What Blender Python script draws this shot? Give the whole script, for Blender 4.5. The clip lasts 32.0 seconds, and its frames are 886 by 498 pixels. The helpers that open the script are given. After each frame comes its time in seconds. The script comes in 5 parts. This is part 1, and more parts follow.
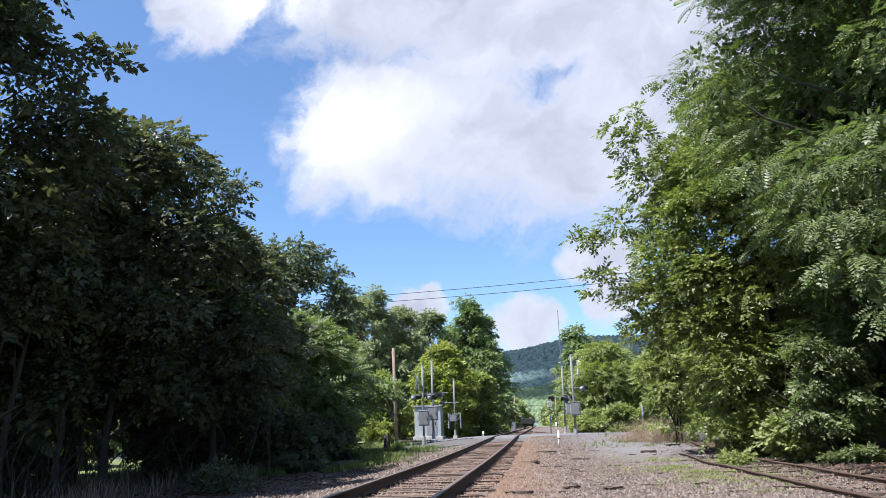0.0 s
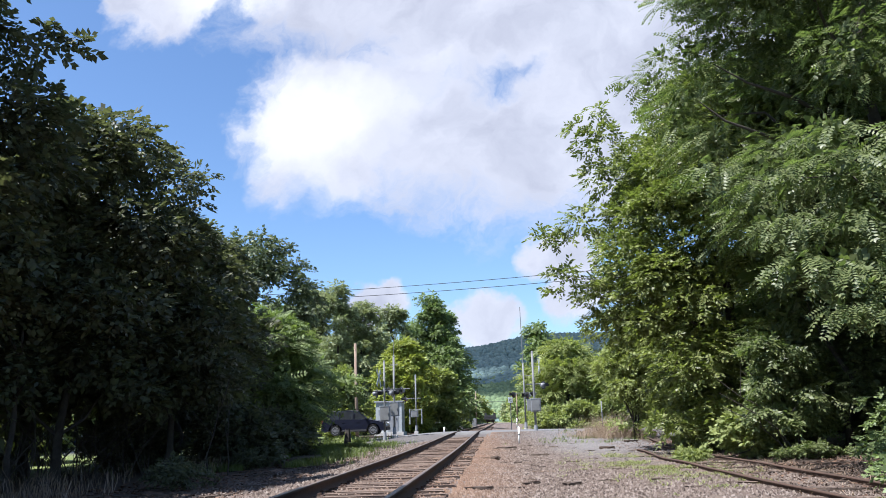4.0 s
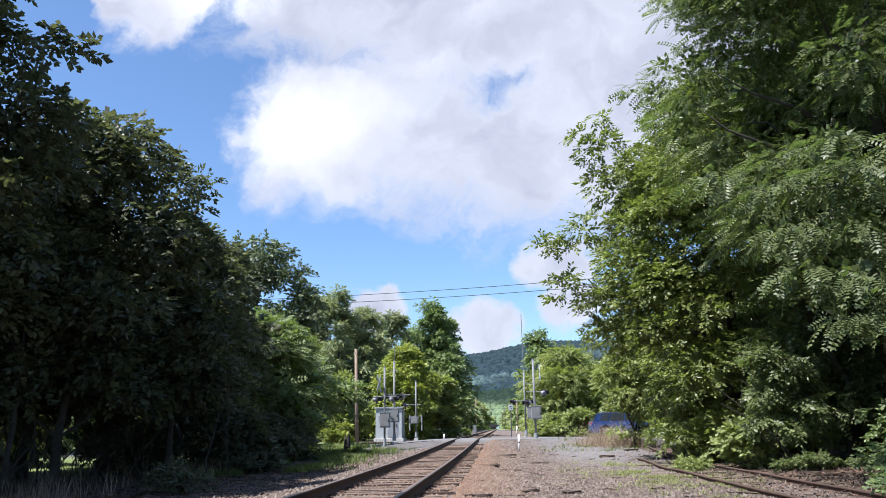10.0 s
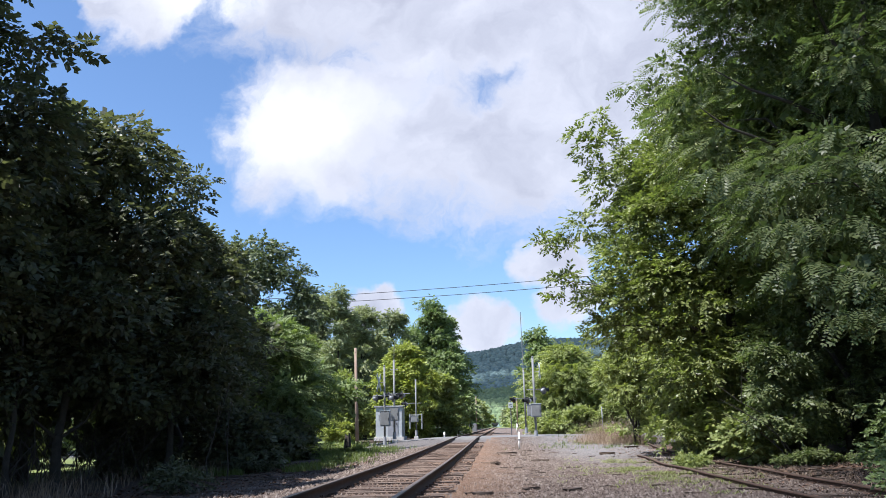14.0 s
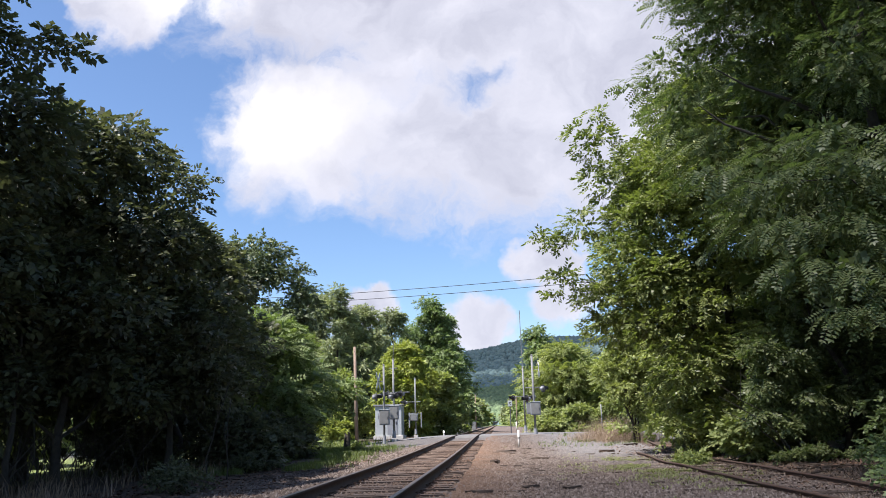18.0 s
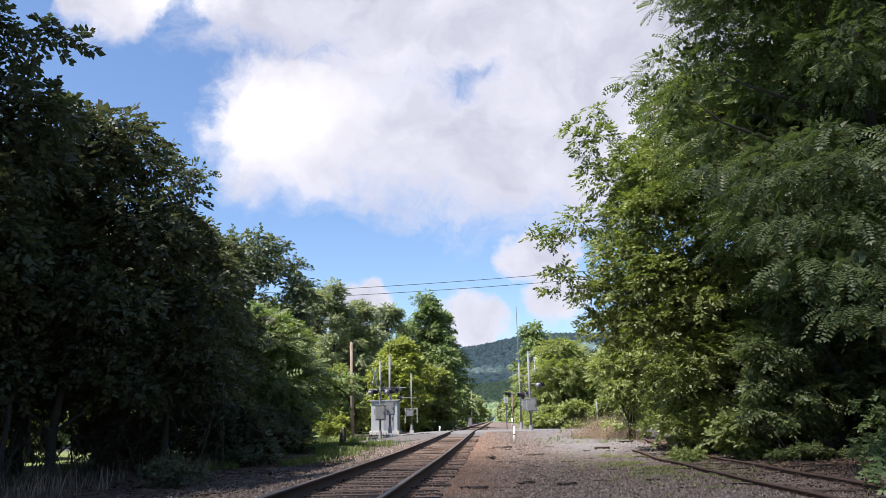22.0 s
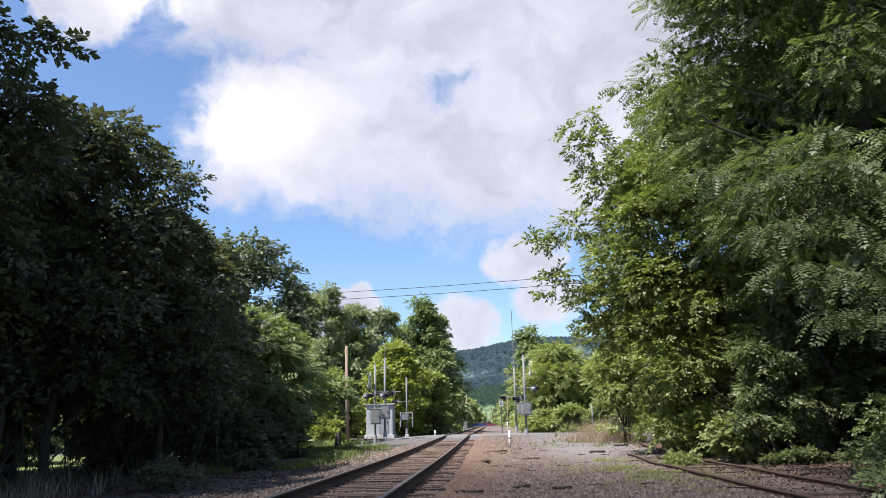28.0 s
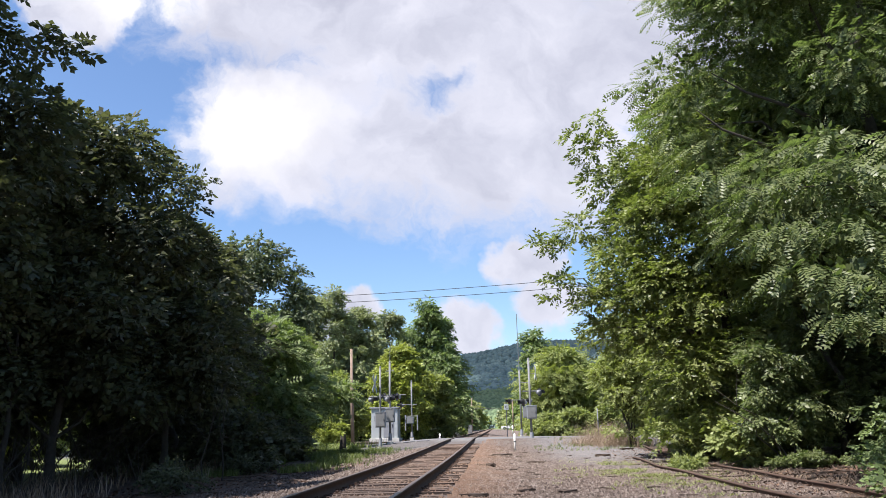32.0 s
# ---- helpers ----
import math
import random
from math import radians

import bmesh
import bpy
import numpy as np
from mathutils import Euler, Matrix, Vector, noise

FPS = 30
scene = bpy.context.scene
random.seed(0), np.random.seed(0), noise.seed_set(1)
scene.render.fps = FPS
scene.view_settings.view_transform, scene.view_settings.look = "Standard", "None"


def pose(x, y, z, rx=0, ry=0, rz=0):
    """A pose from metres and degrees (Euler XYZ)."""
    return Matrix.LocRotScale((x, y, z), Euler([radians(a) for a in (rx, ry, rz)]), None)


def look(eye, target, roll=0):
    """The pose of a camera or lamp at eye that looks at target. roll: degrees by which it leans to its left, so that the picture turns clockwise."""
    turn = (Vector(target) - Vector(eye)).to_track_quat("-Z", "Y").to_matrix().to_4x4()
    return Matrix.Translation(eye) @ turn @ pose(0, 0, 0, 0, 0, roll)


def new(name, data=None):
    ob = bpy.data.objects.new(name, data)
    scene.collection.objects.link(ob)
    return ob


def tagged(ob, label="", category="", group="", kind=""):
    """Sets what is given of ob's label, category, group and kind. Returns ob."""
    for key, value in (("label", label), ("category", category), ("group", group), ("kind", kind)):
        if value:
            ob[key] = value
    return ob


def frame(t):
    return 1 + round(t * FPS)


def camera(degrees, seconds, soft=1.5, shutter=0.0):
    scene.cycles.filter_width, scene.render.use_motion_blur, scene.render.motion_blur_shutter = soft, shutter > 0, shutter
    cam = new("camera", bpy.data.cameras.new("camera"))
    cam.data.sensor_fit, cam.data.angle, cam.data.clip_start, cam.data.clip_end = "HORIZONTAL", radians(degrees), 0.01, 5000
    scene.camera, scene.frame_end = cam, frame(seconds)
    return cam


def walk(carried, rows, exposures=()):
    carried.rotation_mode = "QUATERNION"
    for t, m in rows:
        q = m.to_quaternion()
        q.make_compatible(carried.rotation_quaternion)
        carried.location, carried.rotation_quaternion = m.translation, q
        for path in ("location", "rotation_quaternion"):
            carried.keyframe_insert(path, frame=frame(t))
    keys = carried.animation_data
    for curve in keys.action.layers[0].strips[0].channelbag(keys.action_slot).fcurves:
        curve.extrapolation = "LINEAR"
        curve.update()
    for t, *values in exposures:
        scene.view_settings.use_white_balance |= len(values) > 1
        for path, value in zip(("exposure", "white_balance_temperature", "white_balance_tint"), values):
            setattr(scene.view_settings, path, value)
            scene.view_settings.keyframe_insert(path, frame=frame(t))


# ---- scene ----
cam = camera(60, 32.0, soft=0.65)
walk(cam, [
    (0, pose(0, 0, 0.865, 103.090, 1.800, 6.944)),
    (0.5, pose(0, 0, 0.865, 102.827, 2.494, 6.886)),
    (1, pose(0, 0, 0.865, 102.746, 2.621, 6.496)),
    (1.5, pose(0, 0, 0.865, 102.707, 2.753, 5.531)),
    (2, pose(0, 0, 0.865, 102.642, 2.835, 4.969)),
    (2.5, pose(0, 0, 0.865, 102.609, 2.767, 4.627)),
    (3, pose(0, 0, 0.865, 102.576, 2.633, 4.406)),
    (3.5, pose(0, 0, 0.865, 102.632, 2.085, 4.233)),
    (5.5, pose(0, 0, 0.865, 102.925, 1.190, 3.930)),
    (6, pose(0, 0, 0.865, 103.005, 1.106, 3.918)),
    (6.5, pose(0, 0, 0.865, 103.013, 1.177, 3.910)),
    (7, pose(0, 0, 0.865, 103.004, 1.256, 3.936)),
    (7.5, pose(0, 0, 0.865, 103.047, 1.305, 4.005)),
    (8, pose(0, 0, 0.865, 103.100, 1.351, 4.065)),
    (8.5, pose(0, 0, 0.865, 103.136, 1.287, 4.124)),
    (9, pose(0, 0, 0.865, 103.137, 1.251, 4.111)),
    (9.5, pose(0, 0, 0.865, 103.158, 1.178, 4.122)),
    (10, pose(0, 0, 0.865, 103.186, 0.994, 4.109)),
    (10.5, pose(0, 0, 0.865, 103.218, 0.913, 4.107)),
    (11, pose(0, 0, 0.865, 103.239, 0.822, 4.092)),
    (11.5, pose(0, 0, 0.865, 103.202, 0.927, 4.092)),
    (12, pose(0, 0, 0.865, 103.190, 0.974, 4.103)),
    (12.5, pose(0, 0, 0.865, 103.186, 1.008, 4.110)),
    (13, pose(0, 0, 0.865, 103.129, 1.142, 4.099)),
    (13.5, pose(0, 0, 0.865, 103.095, 1.290, 4.110)),
    (14, pose(0, 0, 0.865, 103.065, 1.411, 4.120)),
    (14.5, pose(0, 0, 0.865, 103.051, 1.516, 4.137)),
    (16.5, pose(0, 0, 0.865, 103.039, 1.480, 4.124)),
    (17, pose(0, 0, 0.865, 103.045, 1.501, 4.137)),
    (17.5, pose(0, 0, 0.865, 102.992, 1.589, 4.103)),
    (18, pose(0, 0, 0.865, 102.952, 1.671, 4.083)),
    (18.5, pose(0, 0, 0.865, 102.923, 1.682, 4.074)),
    (19, pose(0, 0, 0.865, 102.872, 1.689, 4.037)),
    (19.5, pose(0, 0, 0.865, 102.829, 1.710, 3.988)),
    (20, pose(0, 0, 0.865, 102.784, 1.642, 3.961)),
    (20.5, pose(0, 0, 0.865, 102.750, 1.467, 3.908)),
    (21, pose(0, 0, 0.865, 102.699, 1.343, 3.850)),
    (21.5, pose(0, 0, 0.865, 102.668, 1.326, 3.816)),
    (22, pose(0, 0, 0.865, 102.648, 1.244, 3.785)),
    (22.5, pose(0, 0, 0.865, 102.625, 1.170, 3.768)),
    (23, pose(0, 0, 0.865, 102.655, 1.017, 3.766)),
    (23.5, pose(0, 0, 0.865, 102.609, 0.991, 3.733)),
    (24, pose(0, 0, 0.865, 102.582, 1.089, 3.695)),
    (24.5, pose(0, 0, 0.865, 102.489, 1.244, 3.628)),
    (25, pose(0, 0, 0.865, 102.400, 1.356, 3.533)),
    (25.5, pose(0, 0, 0.865, 102.428, 1.374, 3.531)),
    (27.5, pose(0, 0, 0.865, 102.810, 1.259, 3.420)),
    (28, pose(0, 0, 0.865, 102.918, 1.287, 3.434)),
    (28.5, pose(0, 0, 0.865, 103.043, 1.327, 3.585)),
    (29, pose(0, 0, 0.865, 103.146, 1.416, 3.671)),
    (29.5, pose(0, 0, 0.865, 103.213, 1.479, 3.752)),
    (30, pose(0, 0, 0.865, 103.192, 1.507, 3.797)),
    (30.5, pose(0, 0, 0.865, 103.192, 1.530, 3.843)),
    (31, pose(0, 0, 0.865, 103.237, 1.336, 3.891)),
    (31.5, pose(0, 0, 0.865, 103.224, 1.179, 3.826)),
    (32, pose(0, 0, 0.865, 103.161, 1.250, 3.801))
], exposures=[(0, 1.22, 5960, 13), (13, 1.22, 5980, 13), (20, 1.22, 6400, 16), (32, 1.22, 6320, 15)])

# ---------------------------------------------------------------- light
SUN_DIR = Vector((-0.42, -0.28, 0.86)).normalized()
world = bpy.data.worlds.new("world")
scene.world = world
world.use_nodes = True
wn = world.node_tree
sky = wn.nodes.new("ShaderNodeTexSky")
sky.sky_type, sky.sun_disc = "NISHITA", False
sky.sun_elevation = math.asin(SUN_DIR.z)
sky.sun_rotation = math.atan2(SUN_DIR.x, SUN_DIR.y)
sky.altitude, sky.air_density, sky.dust_density, sky.ozone_density = 100, 1.0, 0.7, 2.2
clear_air = wn.nodes.new("ShaderNodeMix")
clear_air.data_type, clear_air.blend_type = "RGBA", "MULTIPLY"
clear_air.inputs[0].default_value, clear_air.inputs[7].default_value = 1.0, (0.90, 1.0, 1.07, 1)
wn.links.new(sky.outputs[0], clear_air.inputs[6])
wn.links.new(clear_air.outputs[2], wn.nodes["Background"].inputs[0])
wn.nodes["Background"].inputs[1].default_value = 0.078

sun_data = bpy.data.lights.new("sun", "SUN")
sun_data.energy, sun_data.angle, sun_data.color = 5.0, radians(0.55), (1.0, 0.95, 0.88)
sun = new("sun", sun_data)
sun.matrix_world = look(SUN_DIR * 200, (0, 0, 0))


# ---------------------------------------------------------------- materials
def nodes_of(name):
    m = bpy.data.materials.new(name)
    m.use_nodes = True
    t = m.node_tree
    return m, t, t.nodes["Principled BSDF"]


def node(t, kind, **values):
    n = t.nodes.new(kind)
    for k, v in values.items():
        if k in n.inputs:
            n.inputs[k].default_value = v
    return n


def ramp(t, source, stops):
    r = t.nodes.new("ShaderNodeValToRGB")
    e = r.color_ramp.elements
    e[0].position, e[0].color = stops[0][0], (*stops[0][1], 1)
    e[1].position, e[1].color = stops[-1][0], (*stops[-1][1], 1)
    for p, c in stops[1:-1]:
        x = e.new(p)
        x.color = (*c, 1)
    t.links.new(source, r.inputs[0])
    return r.outputs[0]


def noise_of(t, scale, detail=4, rough=0.6, coords=None, distortion=0.0):
    n = node(t, "ShaderNodeTexNoise", Scale=scale, Detail=detail, Roughness=rough, Distortion=distortion)
    if coords is None:
        coords = t.nodes.new("ShaderNodeNewGeometry").outputs["Position"]
    t.links.new(coords, n.inputs["Vector"])
    return n.outputs["Fac"]


def mixed(t, fac, a, b, blend="MIX"):
    m = t.nodes.new("ShaderNodeMix")
    m.data_type, m.blend_type = "RGBA", blend
    for i, v in ((0, fac), (6, a), (7, b)):
        if hasattr(v, "links"):
            t.links.new(v, m.inputs[i])
        else:
            m.inputs[i].default_value = v if i == 0 else (*v, 1)
    return m.outputs[2]


def calc(t, op, a, b=None, c=None, clamp=False):
    m = t.nodes.new("ShaderNodeMath")
    m.operation, m.use_clamp = op, clamp
    for i, v in enumerate((a, b, c)):
        if v is None:
            continue
        if hasattr(v, "links"):
            t.links.new(v, m.inputs[i])
        else:
            m.inputs[i].default_value = v
    return m.outputs[0]


def bumped(t, p, height, strength, distance=0.02):
    b = node(t, "ShaderNodeBump", Strength=strength, Distance=distance)
    t.links.new(height, b.inputs["Height"])
    t.links.new(b.outputs[0], p.inputs["Normal"])


def plain(name, c0, c1, scale=6.0, rough=0.6, metal=0.0, bump=0.2, fine=60.0, bd=0.01):
    """Two shades in blotches and grain, with fine relief."""
    m, t, p = nodes_of(name)
    big, small = noise_of(t, scale, 5), noise_of(t, fine, 3)
    f = calc(t, "MULTIPLY_ADD", small, 0.45, calc(t, "MULTIPLY", big, 0.6))
    t.links.new(ramp(t, f, ((0.3, c0), (0.72, c1))), p.inputs["Base Color"])
    p.inputs["Roughness"].default_value, p.inputs["Metallic"].default_value = rough, metal
    if bump:
        bumped(t, p, f, bump, bd)
    return m


def leaf_material(name, dark, light, lit, through_share=0.35, rough=0.5):
    """Leaves: a shade for every leaf, patches over the crown, some light let through."""
    m, t, p = nodes_of(name)
    geo = t.nodes.new("ShaderNodeNewGeometry")
    patch = noise_of(t, 0.55, 3)
    f = calc(t, "MULTIPLY_ADD", geo.outputs["Random Per Island"], 0.6, calc(t, "MULTIPLY", patch, 0.5))
    colour = ramp(t, f, ((0.2, dark), (0.85, light)))
    t.links.new(colour, p.inputs["Base Color"])
    p.inputs["Roughness"].default_value = rough
    p.inputs["Specular IOR Level"].default_value = 0.35
    tr = t.nodes.new("ShaderNodeBsdfTranslucent")
    t.links.new(mixed(t, 1.0, colour, lit, "MULTIPLY"), tr.inputs[0])
    mix = node(t, "ShaderNodeMixShader", Fac=through_share)
    t.links.new(p.outputs[0], mix.inputs[1])
    t.links.new(tr.outputs[0], mix.inputs[2])
    t.links.new(mix.outputs[0], t.nodes["Material Output"].inputs[0])
    return m


M = {}
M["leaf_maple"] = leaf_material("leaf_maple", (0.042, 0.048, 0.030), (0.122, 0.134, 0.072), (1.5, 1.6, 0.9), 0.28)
M["leaf_oak"] = leaf_material("leaf_oak", (0.050, 0.068, 0.036), (0.140, 0.168, 0.088), (1.4, 1.5, 0.8), 0.24)
M["leaf_locust"] = leaf_material("leaf_locust", (0.054, 0.076, 0.029), (0.174, 0.200, 0.082), (1.3, 1.6, 0.8), 0.34, 0.42)
M["leaf_olive"] = leaf_material("leaf_olive", (0.074, 0.094, 0.030), (0.240, 0.266, 0.092), (1.25, 1.5, 0.6), 0.32, 0.45)
M["leaf_sumac"] = leaf_material("leaf_sumac", (0.074, 0.104, 0.042), (0.205, 0.258, 0.105), (1.5, 1.7, 0.7), 0.28, 0.7)
M["leaf_yellow"] = leaf_material("leaf_yellow", (0.130, 0.160, 0.036), (0.340, 0.385, 0.095), (1.5, 1.5, 0.7), 0.34)
M["leaf_deep"] = leaf_material("leaf_deep", (0.080, 0.112, 0.046), (0.225, 0.285, 0.115), (1.4, 1.6, 0.8), 0.32)
M["leaf_grey"] = leaf_material("leaf_grey", (0.128, 0.150, 0.080), (0.305, 0.335, 0.180), (1.4, 1.5, 0.9), 0.34)
M["leaf_fresh"] = leaf_material("leaf_fresh", (0.108, 0.135, 0.046), (0.292, 0.330, 0.124), (1.5, 1.6, 0.7), 0.34)
# the blue in this hill leaf colour stands in for distance haze
M["leaf_hill_haze"] = leaf_material("leaf_hill_haze", (0.088, 0.136, 0.138), (0.158, 0.228, 0.222), (1.2, 1.4, 1.1), 0.10, 0.9)
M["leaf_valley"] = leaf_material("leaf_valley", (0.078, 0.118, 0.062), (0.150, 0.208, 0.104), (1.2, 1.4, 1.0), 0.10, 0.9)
M["grass"] = leaf_material("grass", (0.060, 0.090, 0.022), (0.150, 0.185, 0.060), (1.4, 1.5, 0.6), 0.35)
M["grass_light"] = leaf_material("grass_light", (0.120, 0.140, 0.050), (0.260, 0.280, 0.120), (1.4, 1.5, 0.6), 0.3)
M["straw"] = leaf_material("straw", (0.190, 0.142, 0.104), (0.350, 0.275, 0.205), (1.2, 1.1, 0.8), 0.25, 0.8)
# litter brown, lowered to carry some of the shade below the trees
M["litter"] = leaf_material("litter", (0.045, 0.027, 0.019), (0.190, 0.116, 0.078), (1.1, 1.0, 0.8), 0.1, 0.85)
M["bark"] = plain("bark", (0.018, 0.015, 0.012), (0.066, 0.054, 0.042), 9, 0.9, 0, 0.7, 70, 0.02)
M["rail_side"] = plain("rail_side", (0.030, 0.017, 0.011), (0.092, 0.052, 0.033), 12, 0.9, 0.0, 0.3, 90)
M["rail_head"] = plain("rail_head", (0.080, 0.056, 0.044), (0.180, 0.140, 0.115), 5, 0.5, 0.25, 0.05, 90)
M["tie"] = plain("tie", (0.045, 0.031, 0.024), (0.190, 0.135, 0.102), 3, 0.9, 0, 0.6, 55, 0.012)
M["steel"] = plain("steel", (0.11, 0.115, 0.115), (0.20, 0.205, 0.20), 3, 0.7, 0.0, 0.08, 60)
M["steel_dark"] = plain("steel_dark", (0.05, 0.05, 0.055), (0.11, 0.11, 0.12), 5, 0.5, 0.2, 0.08, 60)
M["silver_paint"] = plain("silver_paint", (0.18, 0.19, 0.205), (0.28, 0.29, 0.305), 2.5, 0.5, 0.1, 0.06, 50)
M["shed_paint"] = plain("shed_paint", (0.30, 0.325, 0.325), (0.42, 0.45, 0.45), 1.5, 0.5, 0.15, 0.05, 40)
M["white_paint"] = plain("white_paint", (0.62, 0.61, 0.58), (0.82, 0.81, 0.78), 4, 0.55, 0, 0.05, 60)
M["black_paint"] = plain("black_paint", (0.015, 0.015, 0.016), (0.035, 0.035, 0.036), 5, 0.5, 0, 0.05, 60)
M["pole_wood"] = plain("pole_wood", (0.130, 0.090, 0.062), (0.290, 0.215, 0.155), 2.5, 0.85, 0, 0.4, 60)
M["concrete"] = plain("concrete", (0.34, 0.33, 0.30), (0.50, 0.49, 0.46), 4, 0.85, 0, 0.3, 70)
M["asphalt"] = plain("asphalt", (0.085, 0.082, 0.080), (0.165, 0.160, 0.155), 0.8, 0.9, 0, 0.4, 45)
M["rubber"] = plain("rubber", (0.012, 0.012, 0.013), (0.03, 0.03, 0.03), 5, 0.8, 0, 0.1, 50)
M["wire"] = plain("wire", (0.01, 0.01, 0.01), (0.03, 0.03, 0.03), 5, 0.6, 0, 0, 50)
M["red_lens"] = plain("red_lens", (0.10, 0.008, 0.006), (0.16, 0.012, 0.010), 5, 0.2, 0, 0, 50)
M["tail_red"] = plain("tail_red", (0.30, 0.02, 0.02), (0.42, 0.04, 0.03), 5, 0.2, 0, 0, 50)
M["debris_wood"] = plain("debris_wood", (0.028, 0.020, 0.016), (0.110, 0.078, 0.056), 7, 0.9, 0, 0.5, 60)


def stone_material():
    m, t, p = nodes_of("stones")
    geo = t.nodes.new("ShaderNodeNewGeometry")
    c = ramp(t, geo.outputs["Random Per Island"], ((0.0, (0.036, 0.027, 0.022)), (0.35, (0.098, 0.074, 0.062)), (0.8, (0.150, 0.120, 0.098)), (1.0, (0.225, 0.190, 0.165))))
    sep = t.nodes.new("ShaderNodeSeparateXYZ")
    t.links.new(geo.outputs["Position"], sep.inputs[0])
    near = calc(t, "ADD", sep.outputs[0], calc(t, "MULTIPLY_ADD", noise_of(t, 0.8, 4), 2.2, -1.1))
    rust = calc(t, "SUBTRACT", 1.0, calc(t, "DIVIDE", calc(t, "ABSOLUTE", calc(t, "ADD", near, 1.2)), 1.9), clamp=True)
    c = mixed(t, calc(t, "MULTIPLY", rust, 0.6), c, (0.205, 0.122, 0.076))
    fresh = calc(t, "MULTIPLY", calc(t, "MULTIPLY_ADD", near, 0.5, -0.6, clamp=True), calc(t, "MULTIPLY_ADD", sep.outputs[1], 0.10, -1.9, clamp=True))
    c = mixed(t, calc(t, "MULTIPLY", fresh, 0.6), c, (0.180, 0.182, 0.186))
    t.links.new(c, p.inputs["Base Color"])
    p.inputs["Roughness"].default_value, p.inputs["Specular IOR Level"].default_value = 0.95, 0.15
    return m


M["stones"] = stone_material()


def ground_material():
    """Ballast and gravel by the track, soil darkened for shade under the trees, meadow beyond."""
    m, t, p = nodes_of("ground")
    geo = t.nodes.new("ShaderNodeNewGeometry")
    pos = geo.outputs["Position"]
    sep = t.nodes.new("ShaderNodeSeparateXYZ")
    t.links.new(pos, sep.inputs[0])
    x, y = sep.outputs[0], sep.outputs[1]
    wob = calc(t, "MULTIPLY_ADD", noise_of(t, 0.7, 4), 2.4, -1.2)
    xw = calc(t, "ADD", x, wob)
    v = node(t, "ShaderNodeTexVoronoi", Scale=19.0)
    t.links.new(pos, v.inputs["Vector"])
    v2 = node(t, "ShaderNodeTexVoronoi", Scale=30.0)
    t.links.new(pos, v2.inputs["Vector"])
    sepc = t.nodes.new("ShaderNodeSeparateColor")
    t.links.new(v.outputs["Color"], sepc.inputs[0])
    stones = ramp(t, sepc.outputs[0], ((0.0, (0.040, 0.030, 0.026)), (0.4, (0.100, 0.077, 0.065)), (1.0, (0.21, 0.172, 0.150))))
    patch = noise_of(t, 0.45, 4)
    stones = mixed(t, calc(t, "MULTIPLY", patch, 0.55), stones, (0.18, 0.130, 0.102))
    rust = calc(t, "SUBTRACT", 1.0, calc(t, "DIVIDE", calc(t, "ABSOLUTE", calc(t, "ADD", xw, 2.1)), 1.5), clamp=True)
    stones = mixed(t, calc(t, "MULTIPLY", rust, 0.65), stones, (0.165, 0.100, 0.064))
    # soil brown with the tree shade worked into its darker tones
    soil = ramp(t, noise_of(t, 7, 6, 0.7), ((0.3, (0.032, 0.022, 0.016)), (0.7, (0.105, 0.070, 0.052))))
    meadow = ramp(t, noise_of(t, 3, 6, 0.7), ((0.3, (0.070, 0.110, 0.026)), (0.7, (0.190, 0.220, 0.065))))
    left = calc(t, "MULTIPLY_ADD", xw, -0.8, -4.0, clamp=True)
    right = calc(t, "MULTIPLY_ADD", xw, 0.8, -3.7, clamp=True)
    far_left = calc(t, "MULTIPLY_ADD", xw, -0.25, -3.0, clamp=True)
    far_right = calc(t, "MULTIPLY_ADD", xw, 0.25, -3.0, clamp=True)
    c = mixed(t, left, stones, soil)
    c = mixed(t, right, c, soil)
    c = mixed(t, calc(t, "MAXIMUM", far_left, far_right), c, meadow)
    beyond = calc(t, "MULTIPLY_ADD", y, 0.01, -3.0, clamp=True)
    c = mixed(t, beyond, c, meadow)
    verge = calc(t, "MULTIPLY", calc(t, "MULTIPLY_ADD", y, 0.2, -7.6, clamp=True), calc(t, "MULTIPLY_ADD", y, -0.2, 13.0, clamp=True))
    c = mixed(t, calc(t, "MULTIPLY", verge, 0.75), c, (0.105, 0.100, 0.096))
    t.links.new(c, p.inputs["Base Color"])
    p.inputs["Roughness"].default_value = 0.92
    h = calc(t, "ADD", calc(t, "MULTIPLY", v.outputs["Distance"], -1.0), calc(t, "MULTIPLY", v2.outputs["Distance"], -0.5))
    bumped(t, p, h, 0.9, 0.05)
    return m


M["ground"] = ground_material()


def paint_material(name, colour, flake=0.3):
    m, t, p = nodes_of(name)
    dust = noise_of(t, 3.0, 4)
    t.links.new(mixed(t, calc(t, "MULTIPLY", dust, 0.035), colour, (0.25, 0.23, 0.2)), p.inputs["Base Color"])
    p.inputs["Roughness"].default_value, p.inputs["Metallic"].default_value = 0.28, flake
    p.inputs["Coat Weight"].default_value, p.inputs["Coat Roughness"].default_value = 0.6, 0.06
    return m


